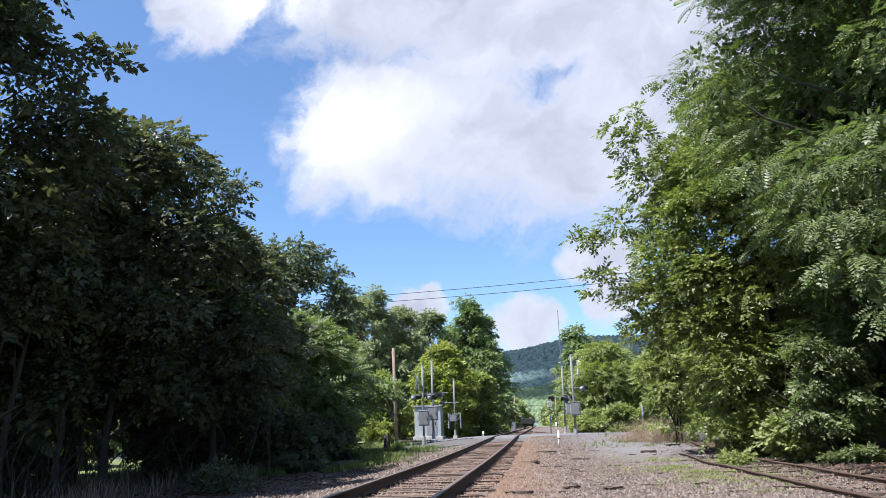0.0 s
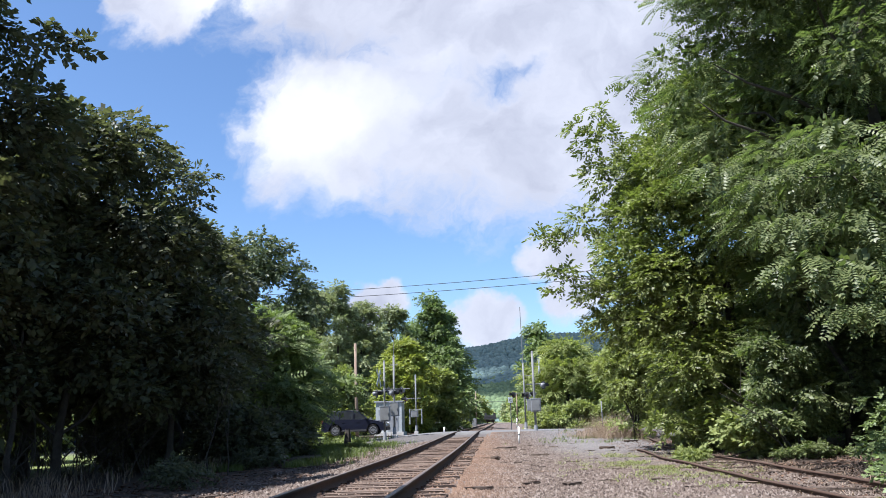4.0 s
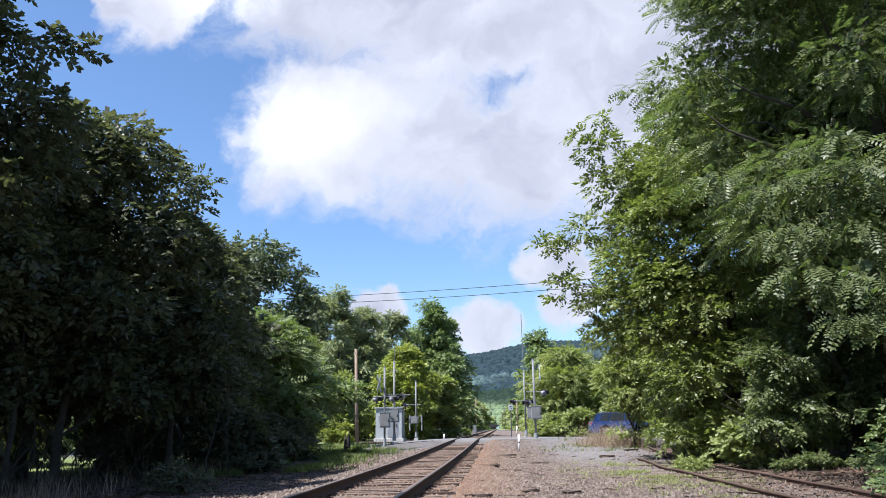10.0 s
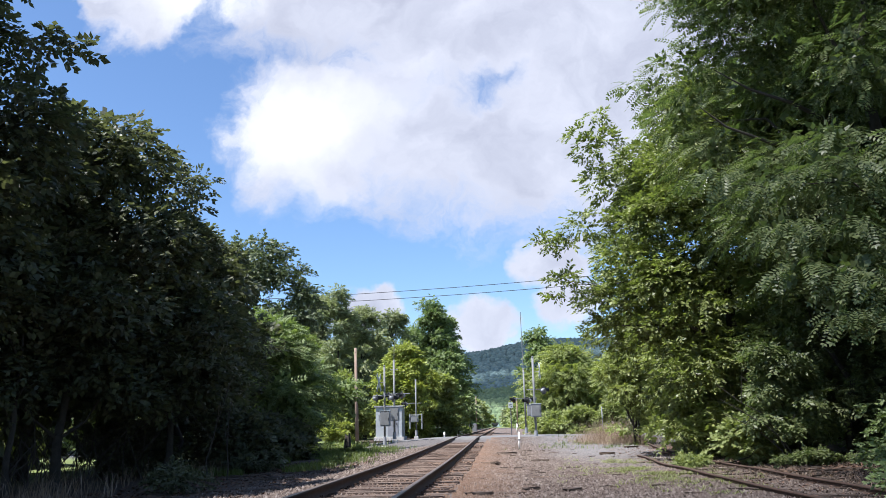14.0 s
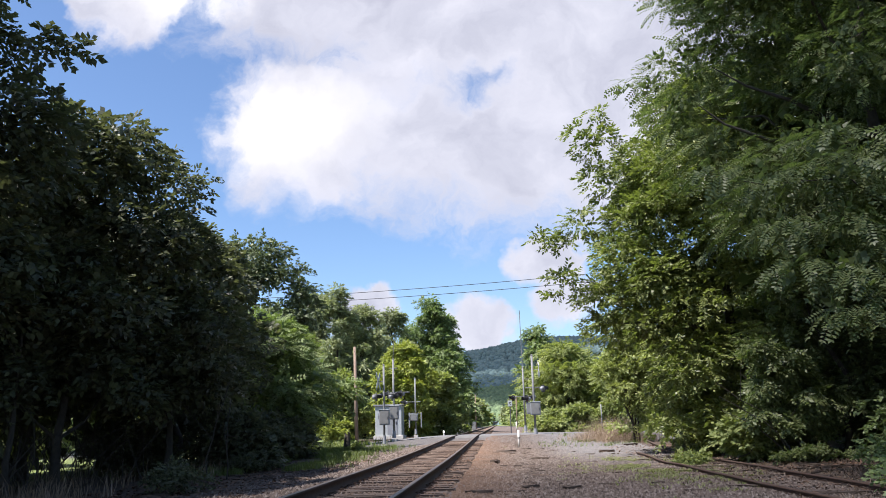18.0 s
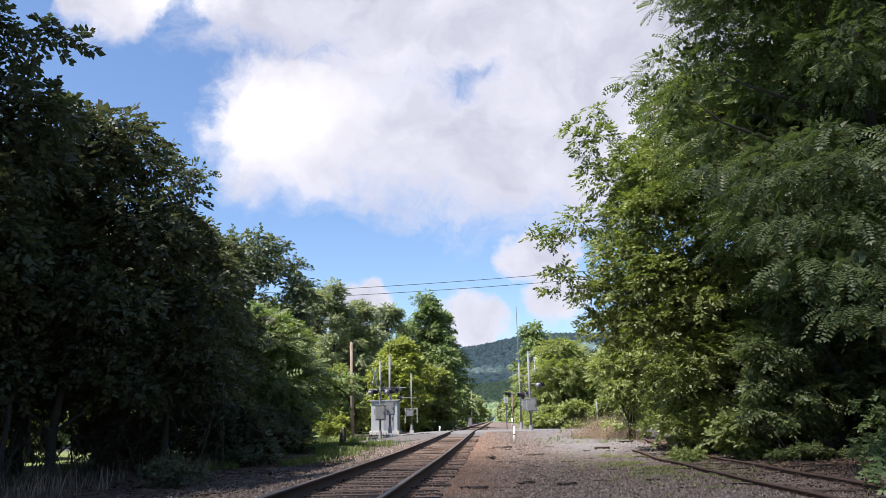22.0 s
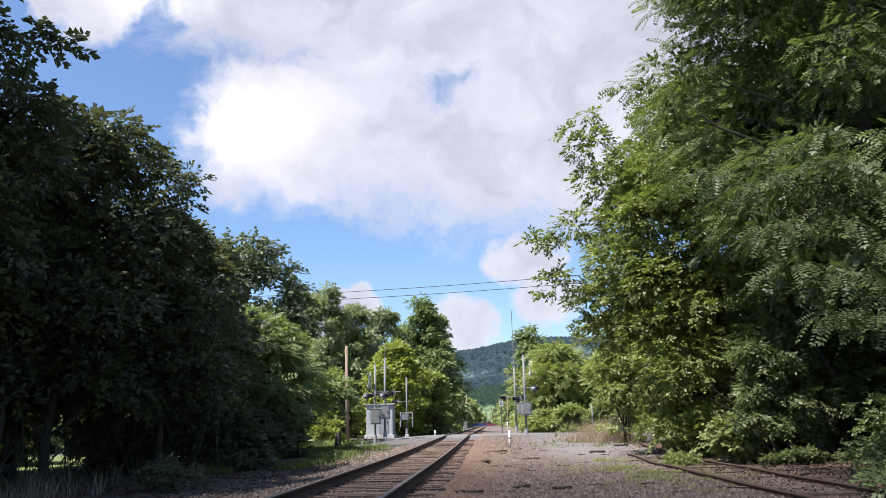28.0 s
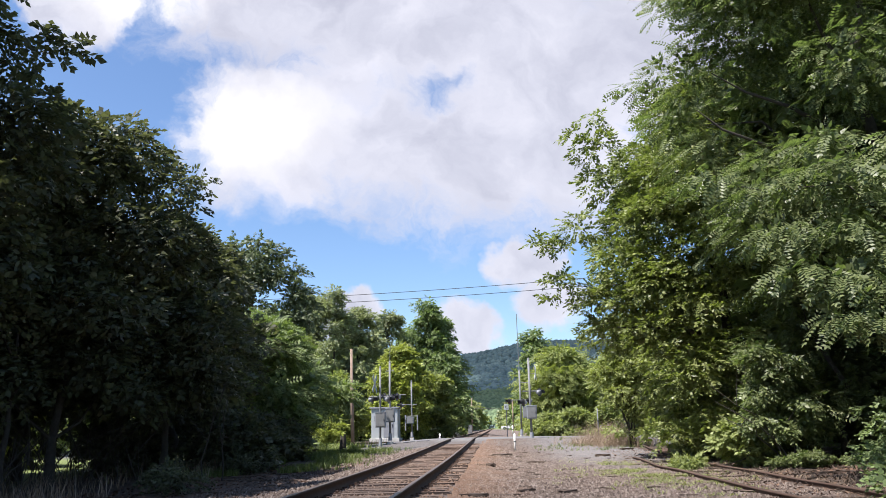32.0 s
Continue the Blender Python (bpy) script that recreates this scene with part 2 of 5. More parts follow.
M["paint_navy"] = paint_material("paint_navy", (0.008, 0.010, 0.024), 0.1)
M["paint_blue"] = paint_material("paint_blue", (0.024, 0.058, 0.190), 0.15)
M["paint_far_blue"] = paint_material("paint_far_blue", (0.05, 0.07, 0.28))
M["paint_red"] = paint_material("paint_red", (0.26, 0.03, 0.06))
M["paint_white"] = paint_material("paint_white", (0.70, 0.70, 0.70), 0.0)
M["car_glass"] = plain("car_glass", (0.012, 0.014, 0.016), (0.03, 0.033, 0.036), 4, 0.05, 0.0, 0, 40)
M["alloy"] = plain("alloy", (0.36, 0.36, 0.37), (0.55, 0.55, 0.56), 5, 0.3, 0.8, 0, 40)
M["lamp_clear"] = plain("lamp_clear", (0.5, 0.5, 0.5), (0.8, 0.8, 0.8), 5, 0.15, 0.2, 0, 40)


# ---------------------------------------------------------------- mesh helpers
def mesh_np(name, verts, faces):
    """A mesh from an array of corners and an array of faces of one size."""
    verts, faces = np.asarray(verts, np.float32), np.asarray(faces, np.int32)
    me = bpy.data.meshes.new(name)
    me.vertices.add(len(verts))
    me.vertices.foreach_set("co", verts.ravel())
    k = faces.shape[1]
    me.loops.add(faces.size)
    me.loops.foreach_set("vertex_index", faces.ravel())
    me.polygons.add(len(faces))
    me.polygons.foreach_set("loop_start", np.arange(0, faces.size, k, dtype=np.int32))
    me.update(calc_edges=True)
    return me


def part_me(name, me, material, parent=None, label=""):
    ob = new(name, me)
    if material and not me.materials:
        me.materials.append(material)
    if parent:
        ob.parent = parent
    if label:
        ob["label"] = label
    return ob


def part(name, bm, material, parent=None, label="", smooth=False):
    me = bpy.data.meshes.new(name)
    bmesh.ops.recalc_face_normals(bm, faces=bm.faces)
    bm.to_mesh(me)
    bm.free()
    if smooth:
        me.polygons.foreach_set("use_smooth", [True] * len(me.polygons))
    return part_me(name, me, material, parent, label)


def box(bm, size, at=(0, 0, 0), bevel=0.0, rot=None):
    m = Matrix.Translation(at) @ (rot or Matrix()) @ Matrix.Diagonal((*size, 1))
    g = bmesh.ops.create_cube(bm, size=1, matrix=m)
    if bevel:
        e = list({x for v in g["verts"] for x in v.link_edges})
        bmesh.ops.bevel(bm, geom=e, offset=bevel, segments=2, affect="EDGES", profile=0.6)
    return bm


def rod(bm, a, b, r0, r1=None, sides=10, caps=True):
    a, b = Vector(a), Vector(b)
    d = b - a
    m = Matrix.Translation((a + b) / 2) @ d.to_track_quat("Z", "Y").to_matrix().to_4x4()
    bmesh.ops.create_cone(bm, cap_ends=caps, segments=sides, radius1=r0, radius2=r0 if r1 is None else r1, depth=d.length, matrix=m)
    return bm


def tube_arrays(points, radii, sides=7):
    """Corners and faces of a tapered tube along a line of points."""
    pts = np.asarray(points, float)
    vs, fs = [], []
    for i, p in enumerate(pts):
        d = pts[min(i + 1, len(pts) - 1)] - pts[max(i - 1, 0)]
        d = d / (np.linalg.norm(d) + 1e-9)
        u = np.cross(d, (0.3, 0.9, 0.2))
        u /= np.linalg.norm(u) + 1e-9
        w = np.cross(d, u)
        for k in range(sides):
            a = 2 * math.pi * k / sides
            vs.append(p + radii[i] * (math.cos(a) * u + math.sin(a) * w))
    for i in range(len(pts) - 1):
        for k in range(sides):
            k2 = (k + 1) % sides
            fs.append((i * sides + k, i * sides + k2, (i + 1) * sides + k2, (i + 1) * sides + k))
    return np.array(vs), np.array(fs)


def joined(pieces):
    vs, fs, n = [], [], 0
    for v, f in pieces:
        vs.append(v)
        fs.append(f + n)
        n += len(v)
    return np.concatenate(vs), np.concatenate(fs)


# ---------------------------------------------------------------- foliage
def leaf_quad(base, along, side, length, width, fold=0.0):
    b, a, s = np.array(base, float), np.array(along, float), np.array(side, float)
    up = np.cross(a, s) * fold
    return np.array([b, b + a * length * 0.45 + s * width / 2 + up, b + a * length, b + a * length * 0.45 - s * width / 2 + up])


def spray_pinnate(pairs=6):
    """A feathered leaf about one unit long, drooping to its tip."""
    q = []
    for i in range(pairs):
        u = 0.14 + 0.78 * i / (pairs - 1)
        z = -0.30 * u * u
        for sgn in (-1, 1):
            al = np.array((0.42, sgn * 0.88, -0.20))
            al /= np.linalg.norm(al)
            sd = np.array((0.88, -sgn * 0.42, -0.2 * u))
            q.append(leaf_quad((u, 0, z), al, sd, 0.25 - 0.12 * abs(u - 0.45), 0.105))
    q.append(leaf_quad((0.92, 0, -0.26), (0.93, 0, -0.35), (0, 1, 0), 0.20, 0.10))
    return np.concatenate(q)


def spray_twig(rng, n=8, length=0.42, width=0.22, loose=0.5):
    """A twig with leaves on both its sides, all of them lying near one plane and hanging a little."""
    q = []
    for i in range(n):
        u = (i + 0.6) / n
        sgn = -1 if i % 2 else 1
        a = rng.uniform(0.55, 1.25) if i < n - 1 else rng.uniform(-0.2, 0.2)
        al = np.array((math.cos(a), sgn * math.sin(a), rng.uniform(-0.55, 0.05)))
        al /= np.linalg.norm(al)
        sd = np.cross(al, np.array((0, 0, 1.0)) + rng.normal(0, loose, 3))
        sd /= np.linalg.norm(sd)
        base = (u * 0.85, rng.normal(0, 0.03), -0.18 * u * u + rng.normal(0, 0.04))
        q.append(leaf_quad(base, al, sd, length * rng.uniform(0.75, 1.2), width * rng.uniform(0.8, 1.2)))
    return np.concatenate(q)


def scatter(template, centres, axes, ups, sizes):
    """The template at every centre, its x along the axis, its z near the up."""
    x = axes / (np.linalg.norm(axes, axis=1, keepdims=True) + 1e-9)
    y = np.cross(ups, x)
    y /= np.linalg.norm(y, axis=1, keepdims=True) + 1e-9
    z = np.cross(x, y)
    r = np.stack([x, y, z], 2) * sizes[:, None, None]
    v = np.einsum("nij,kj->nki", r, template) + centres[:, None, :]
    n, k = len(centres), len(template)
    f = np.arange(n * k).reshape(-1, 4)
    return v.reshape(-1, 3), f


def crown_arrays(rng, blobs, count, templates, size, droop=0.25, shell=0.55, axis=(0.0, 0.0)):
    """Leaf sprays on boughs (x, y, z, radius, flatness): each bough is a pad that
    sags away from the trunk, leafy above and bare and dark below."""
    b = np.asarray(blobs, float)
    w = b[:, 3] ** 2
    pick = rng.choice(len(b), count, p=w / w.sum())
    d = rng.normal(size=(count, 3))
    d /= np.linalg.norm(d, axis=1, keepdims=True)
    d[:, 2] = np.where((d[:, 2] < -0.1) & (rng.random(count) < 0.5), -d[:, 2], d[:, 2])
    rad = b[pick, 3] * (shell + (1.08 - shell) * rng.random(count) ** 0.6)
    off = d * rad[:, None]
    off[:, 2] *= b[pick, 4]
    out = b[pick, :2] - np.array(axis)
    out /= np.linalg.norm(out, axis=1, keepdims=True) + 0.3
    reach = (off[:, :2] * out).sum(1)
    off[:, 2] -= 0.22 * np.maximum(reach, -0.2)
    centres = b[pick, :3] + off
    axes = d * np.array((1, 1, 0.45)) + rng.normal(0, 0.30, (count, 3)) + np.array((0, 0, -droop))
    axes[:, :2] += 0.5 * out
    ups = np.array((-0.15, -0.1, 1.0)) + 0.5 * d + rng.normal(0, 0.5, (count, 3))
    sizes = size * rng.uniform(0.7, 1.3, count)
    made = []
    which = rng.integers(0, len(templates), count)
    for i, tm in enumerate(templates):
        s = which == i
        if s.any():
            made.append(scatter(tm, centres[s], axes[s], ups[s], sizes[s]))
    n_in = int(count * 0.22)
    pick = rng.choice(len(b), n_in, p=w / w.sum())
    d = rng.normal(size=(n_in, 3))
    d /= np.linalg.norm(d, axis=1, keepdims=True)
    at = b[pick, :3] + d * (b[pick, 3] * 0.4 * rng.random(n_in))[:, None]
    made.append(scatter(INNER, at, d, rng.normal(size=(n_in, 3)), np.full(n_in, size * 0.75)))
    return joined(made)


INNER = spray_twig(np.random.default_rng(40), 5, 0.60, 0.42, 0.9)
PINNATE = [spray_pinnate(6), spray_pinnate(7)]
BROAD = [spray_twig(np.random.default_rng(i), 7, 0.44, 0.29) for i in range(3)]
NARROW = [spray_twig(np.random.default_rng(10 + i), 9, 0.42, 0.185) for i in range(3)]
SMALL = [spray_twig(np.random.default_rng(20 + i), 12, 0.26, 0.15) for i in range(3)]
CLUMP = [spray_twig(np.random.default_rng(30 + i), 7, 0.46, 0.28, 0.6) for i in range(3)]


def blobs_in(rng, cx, cy, z0, z1, rx, ry, n, rb, narrow_top=0.55):
    """Boughs that fill a crown from z0 to z1, fuller in the middle than at its top."""
    out = []
    for _ in range(n):
        u = rng.random()
        w = math.sin(math.pi * min(1, 0.16 + 0.80 * u)) ** 0.6 * (1 - narrow_top * max(0, u - 0.45))
        a = rng.uniform(0, 2 * math.pi)
        r = w * rng.random() ** 0.4 * rng.uniform(0.72, 1.18)
        out.append((cx + rx * r * math.cos(a), cy + ry * r * math.sin(a), z0 + (z1 - z0) * u, rb * rng.uniform(0.65, 1.3), rng.uniform(0.5, 0.8)))
    return out


def limbs_to(rng, foot, top, r0, targets, sides=7, bend=0.25):
    """A leaning trunk with limbs that reach into the clumps."""
    foot, top = np.array(foot, float), np.array(top, float)
    k = 7
    line = [foot + (top - foot) * i / (k - 1) + (rng.normal(0, bend, 3) * (1, 1, 0) if 0 < i else 0) for i in range(k)]
    pieces = [tube_arrays(line, [r0 * 1.25] + [r0 * (1 - 0.75 * i / (k - 1)) for i in range(1, k)], sides + 2)]
    for tx in targets:
        tx = np.array(tx[:3])
        i = int(np.clip(round((tx[2] - foot[2]) / max(0.1, top[2] - foot[2]) * (k - 1) * 0.75), 1, k - 2))
        s = line[i]
        span = np.linalg.norm(tx - s)
        at = [s] + [s + (tx - s) * u + rng.normal(0, 0.045 * span, 3) + np.array((0, 0, 0.25 * span * u * (1 - u))) for u in (0.3, 0.6, 0.85)] + [tx]
        rr = r0 * (0.42 - 0.04 * i)
        pieces.append(tube_arrays(at, [rr, rr * 0.7, rr * 0.42, rr * 0.2, rr * 0.08], 6))
    return joined(pieces)


def tree(name, label, category, foot, height, rx, ry, n_blobs, rb, count, templates, size, leaf, z0=1.0, r0=0.16, lean=(0, 0), extra=(), narrow_top=0.55, droop=0.25, limbs=10, group="", shell=0.72, clear=()):
    base = new(name)
    base.location = foot
    tagged(base, label, category, group)
    rng = np.random.default_rng(abs(hash((round(foot[0], 2), round(foot[1], 2), count))) % 2**32)
    bl = blobs_in(rng, lean[0], lean[1], z0, height - rb * 0.7, rx, ry, n_blobs, rb, narrow_top)
    bl = [b for b in bl if all((b[0] - c[0]) ** 2 + (b[1] - c[1]) ** 2 + (b[2] - c[2]) ** 2 > (c[3] + b[3]) ** 2 for c in clear)] + list(extra)
    v, f = crown_arrays(rng, bl, count, templates, size, droop, shell, lean)
    picks = [bl[i] for i in rng.choice(len(bl), min(limbs, len(bl)), replace=False)]
    tv, tf = limbs_to(rng, (0, 0, -0.25), (lean[0] * 0.8, lean[1] * 0.8, height * 0.85), r0, picks)
    part_me("trunk", mesh_np("trunk", tv, tf), M["bark"], base)
    part_me("crown", mesh_np("crown", v, f), M[leaf], base)
    return base


# ---------------------------------------------------------------- ground
def smooth(a, b, x):
    u = min(1.0, max(0.0, (x - a) / (b - a)))
    return u * u * (3 - 2 * u)


TRACK_X, HALF_GAUGE = -2.15, 0.755


def rail_z(y):
    return 0.22 * smooth(18, 55, y)


def crossing_z(x):
    """The road climbs to the rails from the west and falls off gently to the east."""
    return 0.19 - 0.62 * smooth(-3.2, -14.0, x) - 0.10 * smooth(2.0, 9.0, x)


def ground_z(x, y):
    lift = rail_z(y)
    z = -0.30 + lift
    d = abs(x - TRACK_X)
    z += 0.085 * (1 - smooth(1.35, 2.6, d))
    z -= 0.12 * smooth(3.4, 6.5, -x + TRACK_X + 2.15)
    z += 0.10 * smooth(5.5, 9.5, x) * (1 - smooth(34, 44, y))
    up = smooth(42.5, 48.6, y) * (1 - smooth(59, 65, y))
    z += (crossing_z(x) - 0.06 - z) * up * (1 if abs(x - TRACK_X) > 1.6 else 0.45)
    if abs(x) > 4 or y > 70:
        z += 0.05 * noise.noise(Vector((x * 0.3, y * 0.3, 0)))
    return z


def build_ground():
    xs = np.unique(np.concatenate([-np.geomspace(12, 2400, 26), np.arange(-12, 12.01, 0.4), np.geomspace(12, 2400, 26)]))
    ys = np.unique(np.concatenate([-np.geomspace(6, 1500, 14), np.arange(-6, 62, 0.6), np.geomspace(62, 3200, 34)]))
    v = np.array([(x, y, ground_z(x, y)) for y in ys for x in xs])
    nx = len(xs)
    f = np.array([(j * nx + i, j * nx + i + 1, (j + 1) * nx + i + 1, (j + 1) * nx + i) for j in range(len(ys) - 1) for i in range(nx - 1)])
    me = mesh_np("ground", v, f)
    me.polygons.foreach_set("use_smooth", [True] * len(me.polygons))
    ob = part_me("ground", me, M["ground"])
    tagged(ob, "pinkish grey gravel and soil beside the railway line", "ground", kind="structure")


build_ground()


def build_hills():
    """The wooded ridge behind, as terrain with tree crowns on it."""
    def ridge(x, y):
        h = 128 + 14 * math.sin(x / 260 + 0.6) + 10 * math.sin(x / 90)
        h -= 60 * smooth(-60, -700, x)
        front = smooth(620, 1450, y)
        back = 1 - 0.5 * smooth(1500, 2100, y)
        return -2 + h * (0.16 * smooth(560, 760, y) + 0.84 * front ** 1.3) * back + 9 * noise.noise(Vector((x / 120, y / 120, 3))) * front
    xs, ys = np.arange(-900, 1101, 25.0), np.arange(540, 2001, 30.0)
    v = np.array([(x, y, ridge(x, y) - 3.0) for y in ys for x in xs])
    nx = len(xs)
    f = np.array([(j * nx + i, j * nx + i + 1, (j + 1) * nx + i + 1, (j + 1) * nx + i) for j in range(len(ys) - 1) for i in range(nx - 1)])
    hill = part_me("hill", mesh_np("hill", v, f), M["leaf_hill_haze"])
    tagged(hill, "distant forested hill with haze coloured into its bluish green ridge", "hill", kind="structure")
    def canopy(name, label, material, seed, n, x0, x1, y0, y1, r0, r1):
        """Rounded tree tops, side by side."""
        rng = np.random.default_rng(seed)
        ring = [(math.cos(a) * r, math.sin(a) * r, z) for r, z, k in ((1.0, -0.9, 0.0), (0.86, 0.25, 0.5)) for a in (2 * math.pi * (q + k) / 6 for q in range(6))]
        base = np.array(ring + [(0, 0, 0.75)])
        quads = [(q, (q + 1) % 6, 6 + q) for q in range(6)] + [(6 + q, (q + 1) % 6, 6 + (q + 1) % 6) for q in range(6)] + [(6 + q, 6 + (q + 1) % 6, 12) for q in range(6)]
        x, y = rng.uniform(x0, x1, n), y0 + (y1 - y0) * rng.random(n)
        if y0 < 700:
            keep = (np.abs(x - TRACK_X) > 4.5) | (y > 640)
            x, y = x[keep], y[keep]
            n = len(x)
        s = rng.uniform(r0, r1, n)
        z = np.array([ridge(a, c) for a, c in zip(x, y)]) + s * 0.55
        v = base[None] * (s[:, None, None] * rng.uniform(0.75, 1.25, (n, 13, 1)))
        v = v * np.stack([np.ones(n), np.ones(n), rng.uniform(0.7, 1.35, n)], 1)[:, None, :]
        v = v + np.stack([x, y, z], 1)[:, None, :]
        f = (np.arange(n)[:, None, None] * 13 + np.array(quads)[None]).reshape(-1, 3)
        me = mesh_np(name, v.reshape(-1, 3), f)
        ob = part_me(name, me, M[material])
        tagged(ob, label, "forest", kind="stuff")
    canopy("hill_forest", "dense woodland covering the distant hill, haze coloured in as bluish green", "leaf_hill_haze", 3, 9000, -80, 340, 900, 1480, 2.8, 5.2)
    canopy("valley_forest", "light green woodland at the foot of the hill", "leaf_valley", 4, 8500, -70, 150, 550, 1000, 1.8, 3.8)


build_hills()


# ---------------------------------------------------------------- clouds
CLOUD_H = 460.0


def cloud_material():
    m = bpy.data.materials.new("cloud")
    m.use_nodes = True
    t = m.node_tree
    t.nodes.remove(t.nodes["Principled BSDF"])

    def vec(op, a, b=None):
        n = t.nodes.new("ShaderNodeVectorMath")
        n.operation = op
        for k, v in enumerate((a, b)):
            if v is None:
                continue
            if hasattr(v, "links"):
                t.links.new(v, n.inputs[k])
            else:
                n.inputs[k].default_value = v
        return n.outputs["Value"] if op == "LENGTH" else n.outputs[0]

    co = t.nodes.new("ShaderNodeTexCoord").outputs["Object"]
    uv = vec("MULTIPLY", co, (1 / CLOUD_H, 1 / CLOUD_H, 0))
    sep = t.nodes.new("ShaderNodeSeparateXYZ")
    t.links.new(uv, sep.inputs[0])
    v = calc(t, "MAXIMUM", sep.outputs[1], 0.45)
    # billows keep their height above the horizon, so their grain follows the slope of the sight lines
    com = t.nodes.new("ShaderNodeCombineXYZ")
    t.links.new(calc(t, "DIVIDE", sep.outputs[0], v), com.inputs[0])
    t.links.new(calc(t, "DIVIDE", 1.0, v), com.inputs[1])
    pq = com.outputs[0]
    wn1 = node(t, "ShaderNodeTexNoise", Scale=7.0, Detail=5, Roughness=0.6)
    t.links.new(pq, wn1.inputs["Vector"])
    warp = vec("MULTIPLY", vec("SUBTRACT", wn1.outputs["Color"], (0.5, 0.5, 0.5)), (0.16, 0.13, 0.0))
    pw = vec("ADD", pq, warp)

    def lump(p, q, a, b):
        return calc(t, "SUBTRACT", 1.0, vec("LENGTH", vec("MULTIPLY", vec("SUBTRACT", pw, (p, q, 0)), (1 / a, 1 / b, 0))))

    def lump_unseen(u, w, a, b):
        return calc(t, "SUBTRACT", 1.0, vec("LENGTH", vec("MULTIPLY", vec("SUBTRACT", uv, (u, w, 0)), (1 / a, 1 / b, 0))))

    # the main bank, its bright lobe, the piece ahead of it, and low clouds over the hill
    body = None
    for p, q, a, b in ((0.06, 0.47, 0.34, 0.24), (-0.24, 0.42, 0.15, 0.135), (-0.10, 0.70, 0.42, 0.22), (0.45, 0.50, 0.30, 0.26), (-0.51, 0.64, 0.10, 0.085), (0.075, 0.215, 0.05, 0.045), (0.10, 0.155, 0.05, 0.045), (-0.17, 0.145, 0.05, 0.03), (-0.02, 0.118, 0.055, 0.04)):
        l = lump(p, q, a, b)
        body = l if body is None else calc(t, "MAXIMUM", body, l)
    n1 = noise_of(t, 9.0, 8, 0.62, pw, 0.3)
    n2 = noise_of(t, 4.5, 4, 0.55, pw)
    f = calc(t, "MULTIPLY_ADD", calc(t, "SUBTRACT", n1, 0.5), 0.9, body)
    hole = calc(t, "MAXIMUM", lump(0.02, 0.470, 0.17, 0.075), 0.0)
    f = calc(t, "SUBTRACT", f, calc(t, "MULTIPLY", hole, 0.8))
    # clouds added out of view; the first shades the near gravel and trees
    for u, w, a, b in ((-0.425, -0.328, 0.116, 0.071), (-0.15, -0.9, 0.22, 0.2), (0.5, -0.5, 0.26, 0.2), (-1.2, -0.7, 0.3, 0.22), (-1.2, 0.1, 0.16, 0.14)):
        f = calc(t, "MAXIMUM", f, calc(t, "MINIMUM", calc(t, "MULTIPLY_ADD", lump_unseen(u, w, a, b), 0.7, -0.09), 0.19))
    alpha = node(t, "ShaderNodeMapRange")
    alpha.interpolation_type = "SMOOTHSTEP"
    t.links.new(f, alpha.inputs["Value"])
    alpha.inputs["From Min"].default_value, alpha.inputs["From Max"].default_value = -0.09, 0.33
    thick = calc(t, "MULTIPLY_ADD", n2, 0.75, calc(t, "MULTIPLY_ADD", n1, 0.45, calc(t, "MULTIPLY", calc(t, "MINIMUM", f, 0.9), 0.28)))
    glow = calc(t, "MAXIMUM", calc(t, "MAXIMUM", lump(-0.265, 0.43, 0.15, 0.10), lump(-0.42, 0.66, 0.16, 0.09)), 0.0)
    grey = ramp(t, thick, ((0.48, (0.97, 0.98, 1.04)), (0.70, (0.79, 0.81, 0.89)), (0.92, (0.62, 0.64, 0.73))))
    lit = mixed(t, calc(t, "MULTIPLY", glow, 1.6, clamp=True), grey, (1.20, 1.19, 1.17))
    em = node(t, "ShaderNodeEmission", Strength=0.415)
    t.links.new(lit, em.inputs[0])
    tr = t.nodes.new("ShaderNodeBsdfTransparent")
    mix = t.nodes.new("ShaderNodeMixShader")
    t.links.new(calc(t, "MULTIPLY", alpha.outputs[0], 0.97), mix.inputs[0])
    t.links.new(tr.outputs[0], mix.inputs[1])
    t.links.new(em.outputs[0], mix.inputs[2])
    t.links.new(mix.outputs[0], t.nodes["Material Output"].inputs[0])
    return m


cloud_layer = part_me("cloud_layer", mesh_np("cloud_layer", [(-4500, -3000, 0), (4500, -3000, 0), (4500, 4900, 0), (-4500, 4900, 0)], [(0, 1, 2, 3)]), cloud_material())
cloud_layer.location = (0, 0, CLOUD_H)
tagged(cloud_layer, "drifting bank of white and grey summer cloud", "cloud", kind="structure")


# ---------------------------------------------------------------- railway track
def rail_mesh(name, y0, y1, step=1.5, head=False):
    """The profile of a rail drawn along the line: foot and web, or the worn head."""
    prof = [(-0.037, -0.004), (-0.037, 0.0), (0.037, 0.0), (0.037, -0.004)] if head else [(-0.072, -0.17), (-0.072, -0.155), (-0.012, -0.13), (-0.010, -0.045), (-0.037, -0.036), (-0.036, -0.004), (0.036, -0.004), (0.037, -0.036), (0.010, -0.045), (0.012, -0.13), (0.072, -0.155), (0.072, -0.17)]
    ys = np.arange(y0, y1 + 0.01, step)
    k = len(prof)
    v = [(px, y, pz + rail_z(y)) for y in ys for px, pz in prof]
    f = [(j * k + i, j * k + (i + 1) % k, (j + 1) * k + (i + 1) % k, (j + 1) * k + i) for j in range(len(ys) - 1) for i in range(k)]
    return mesh_np(name, v, f)


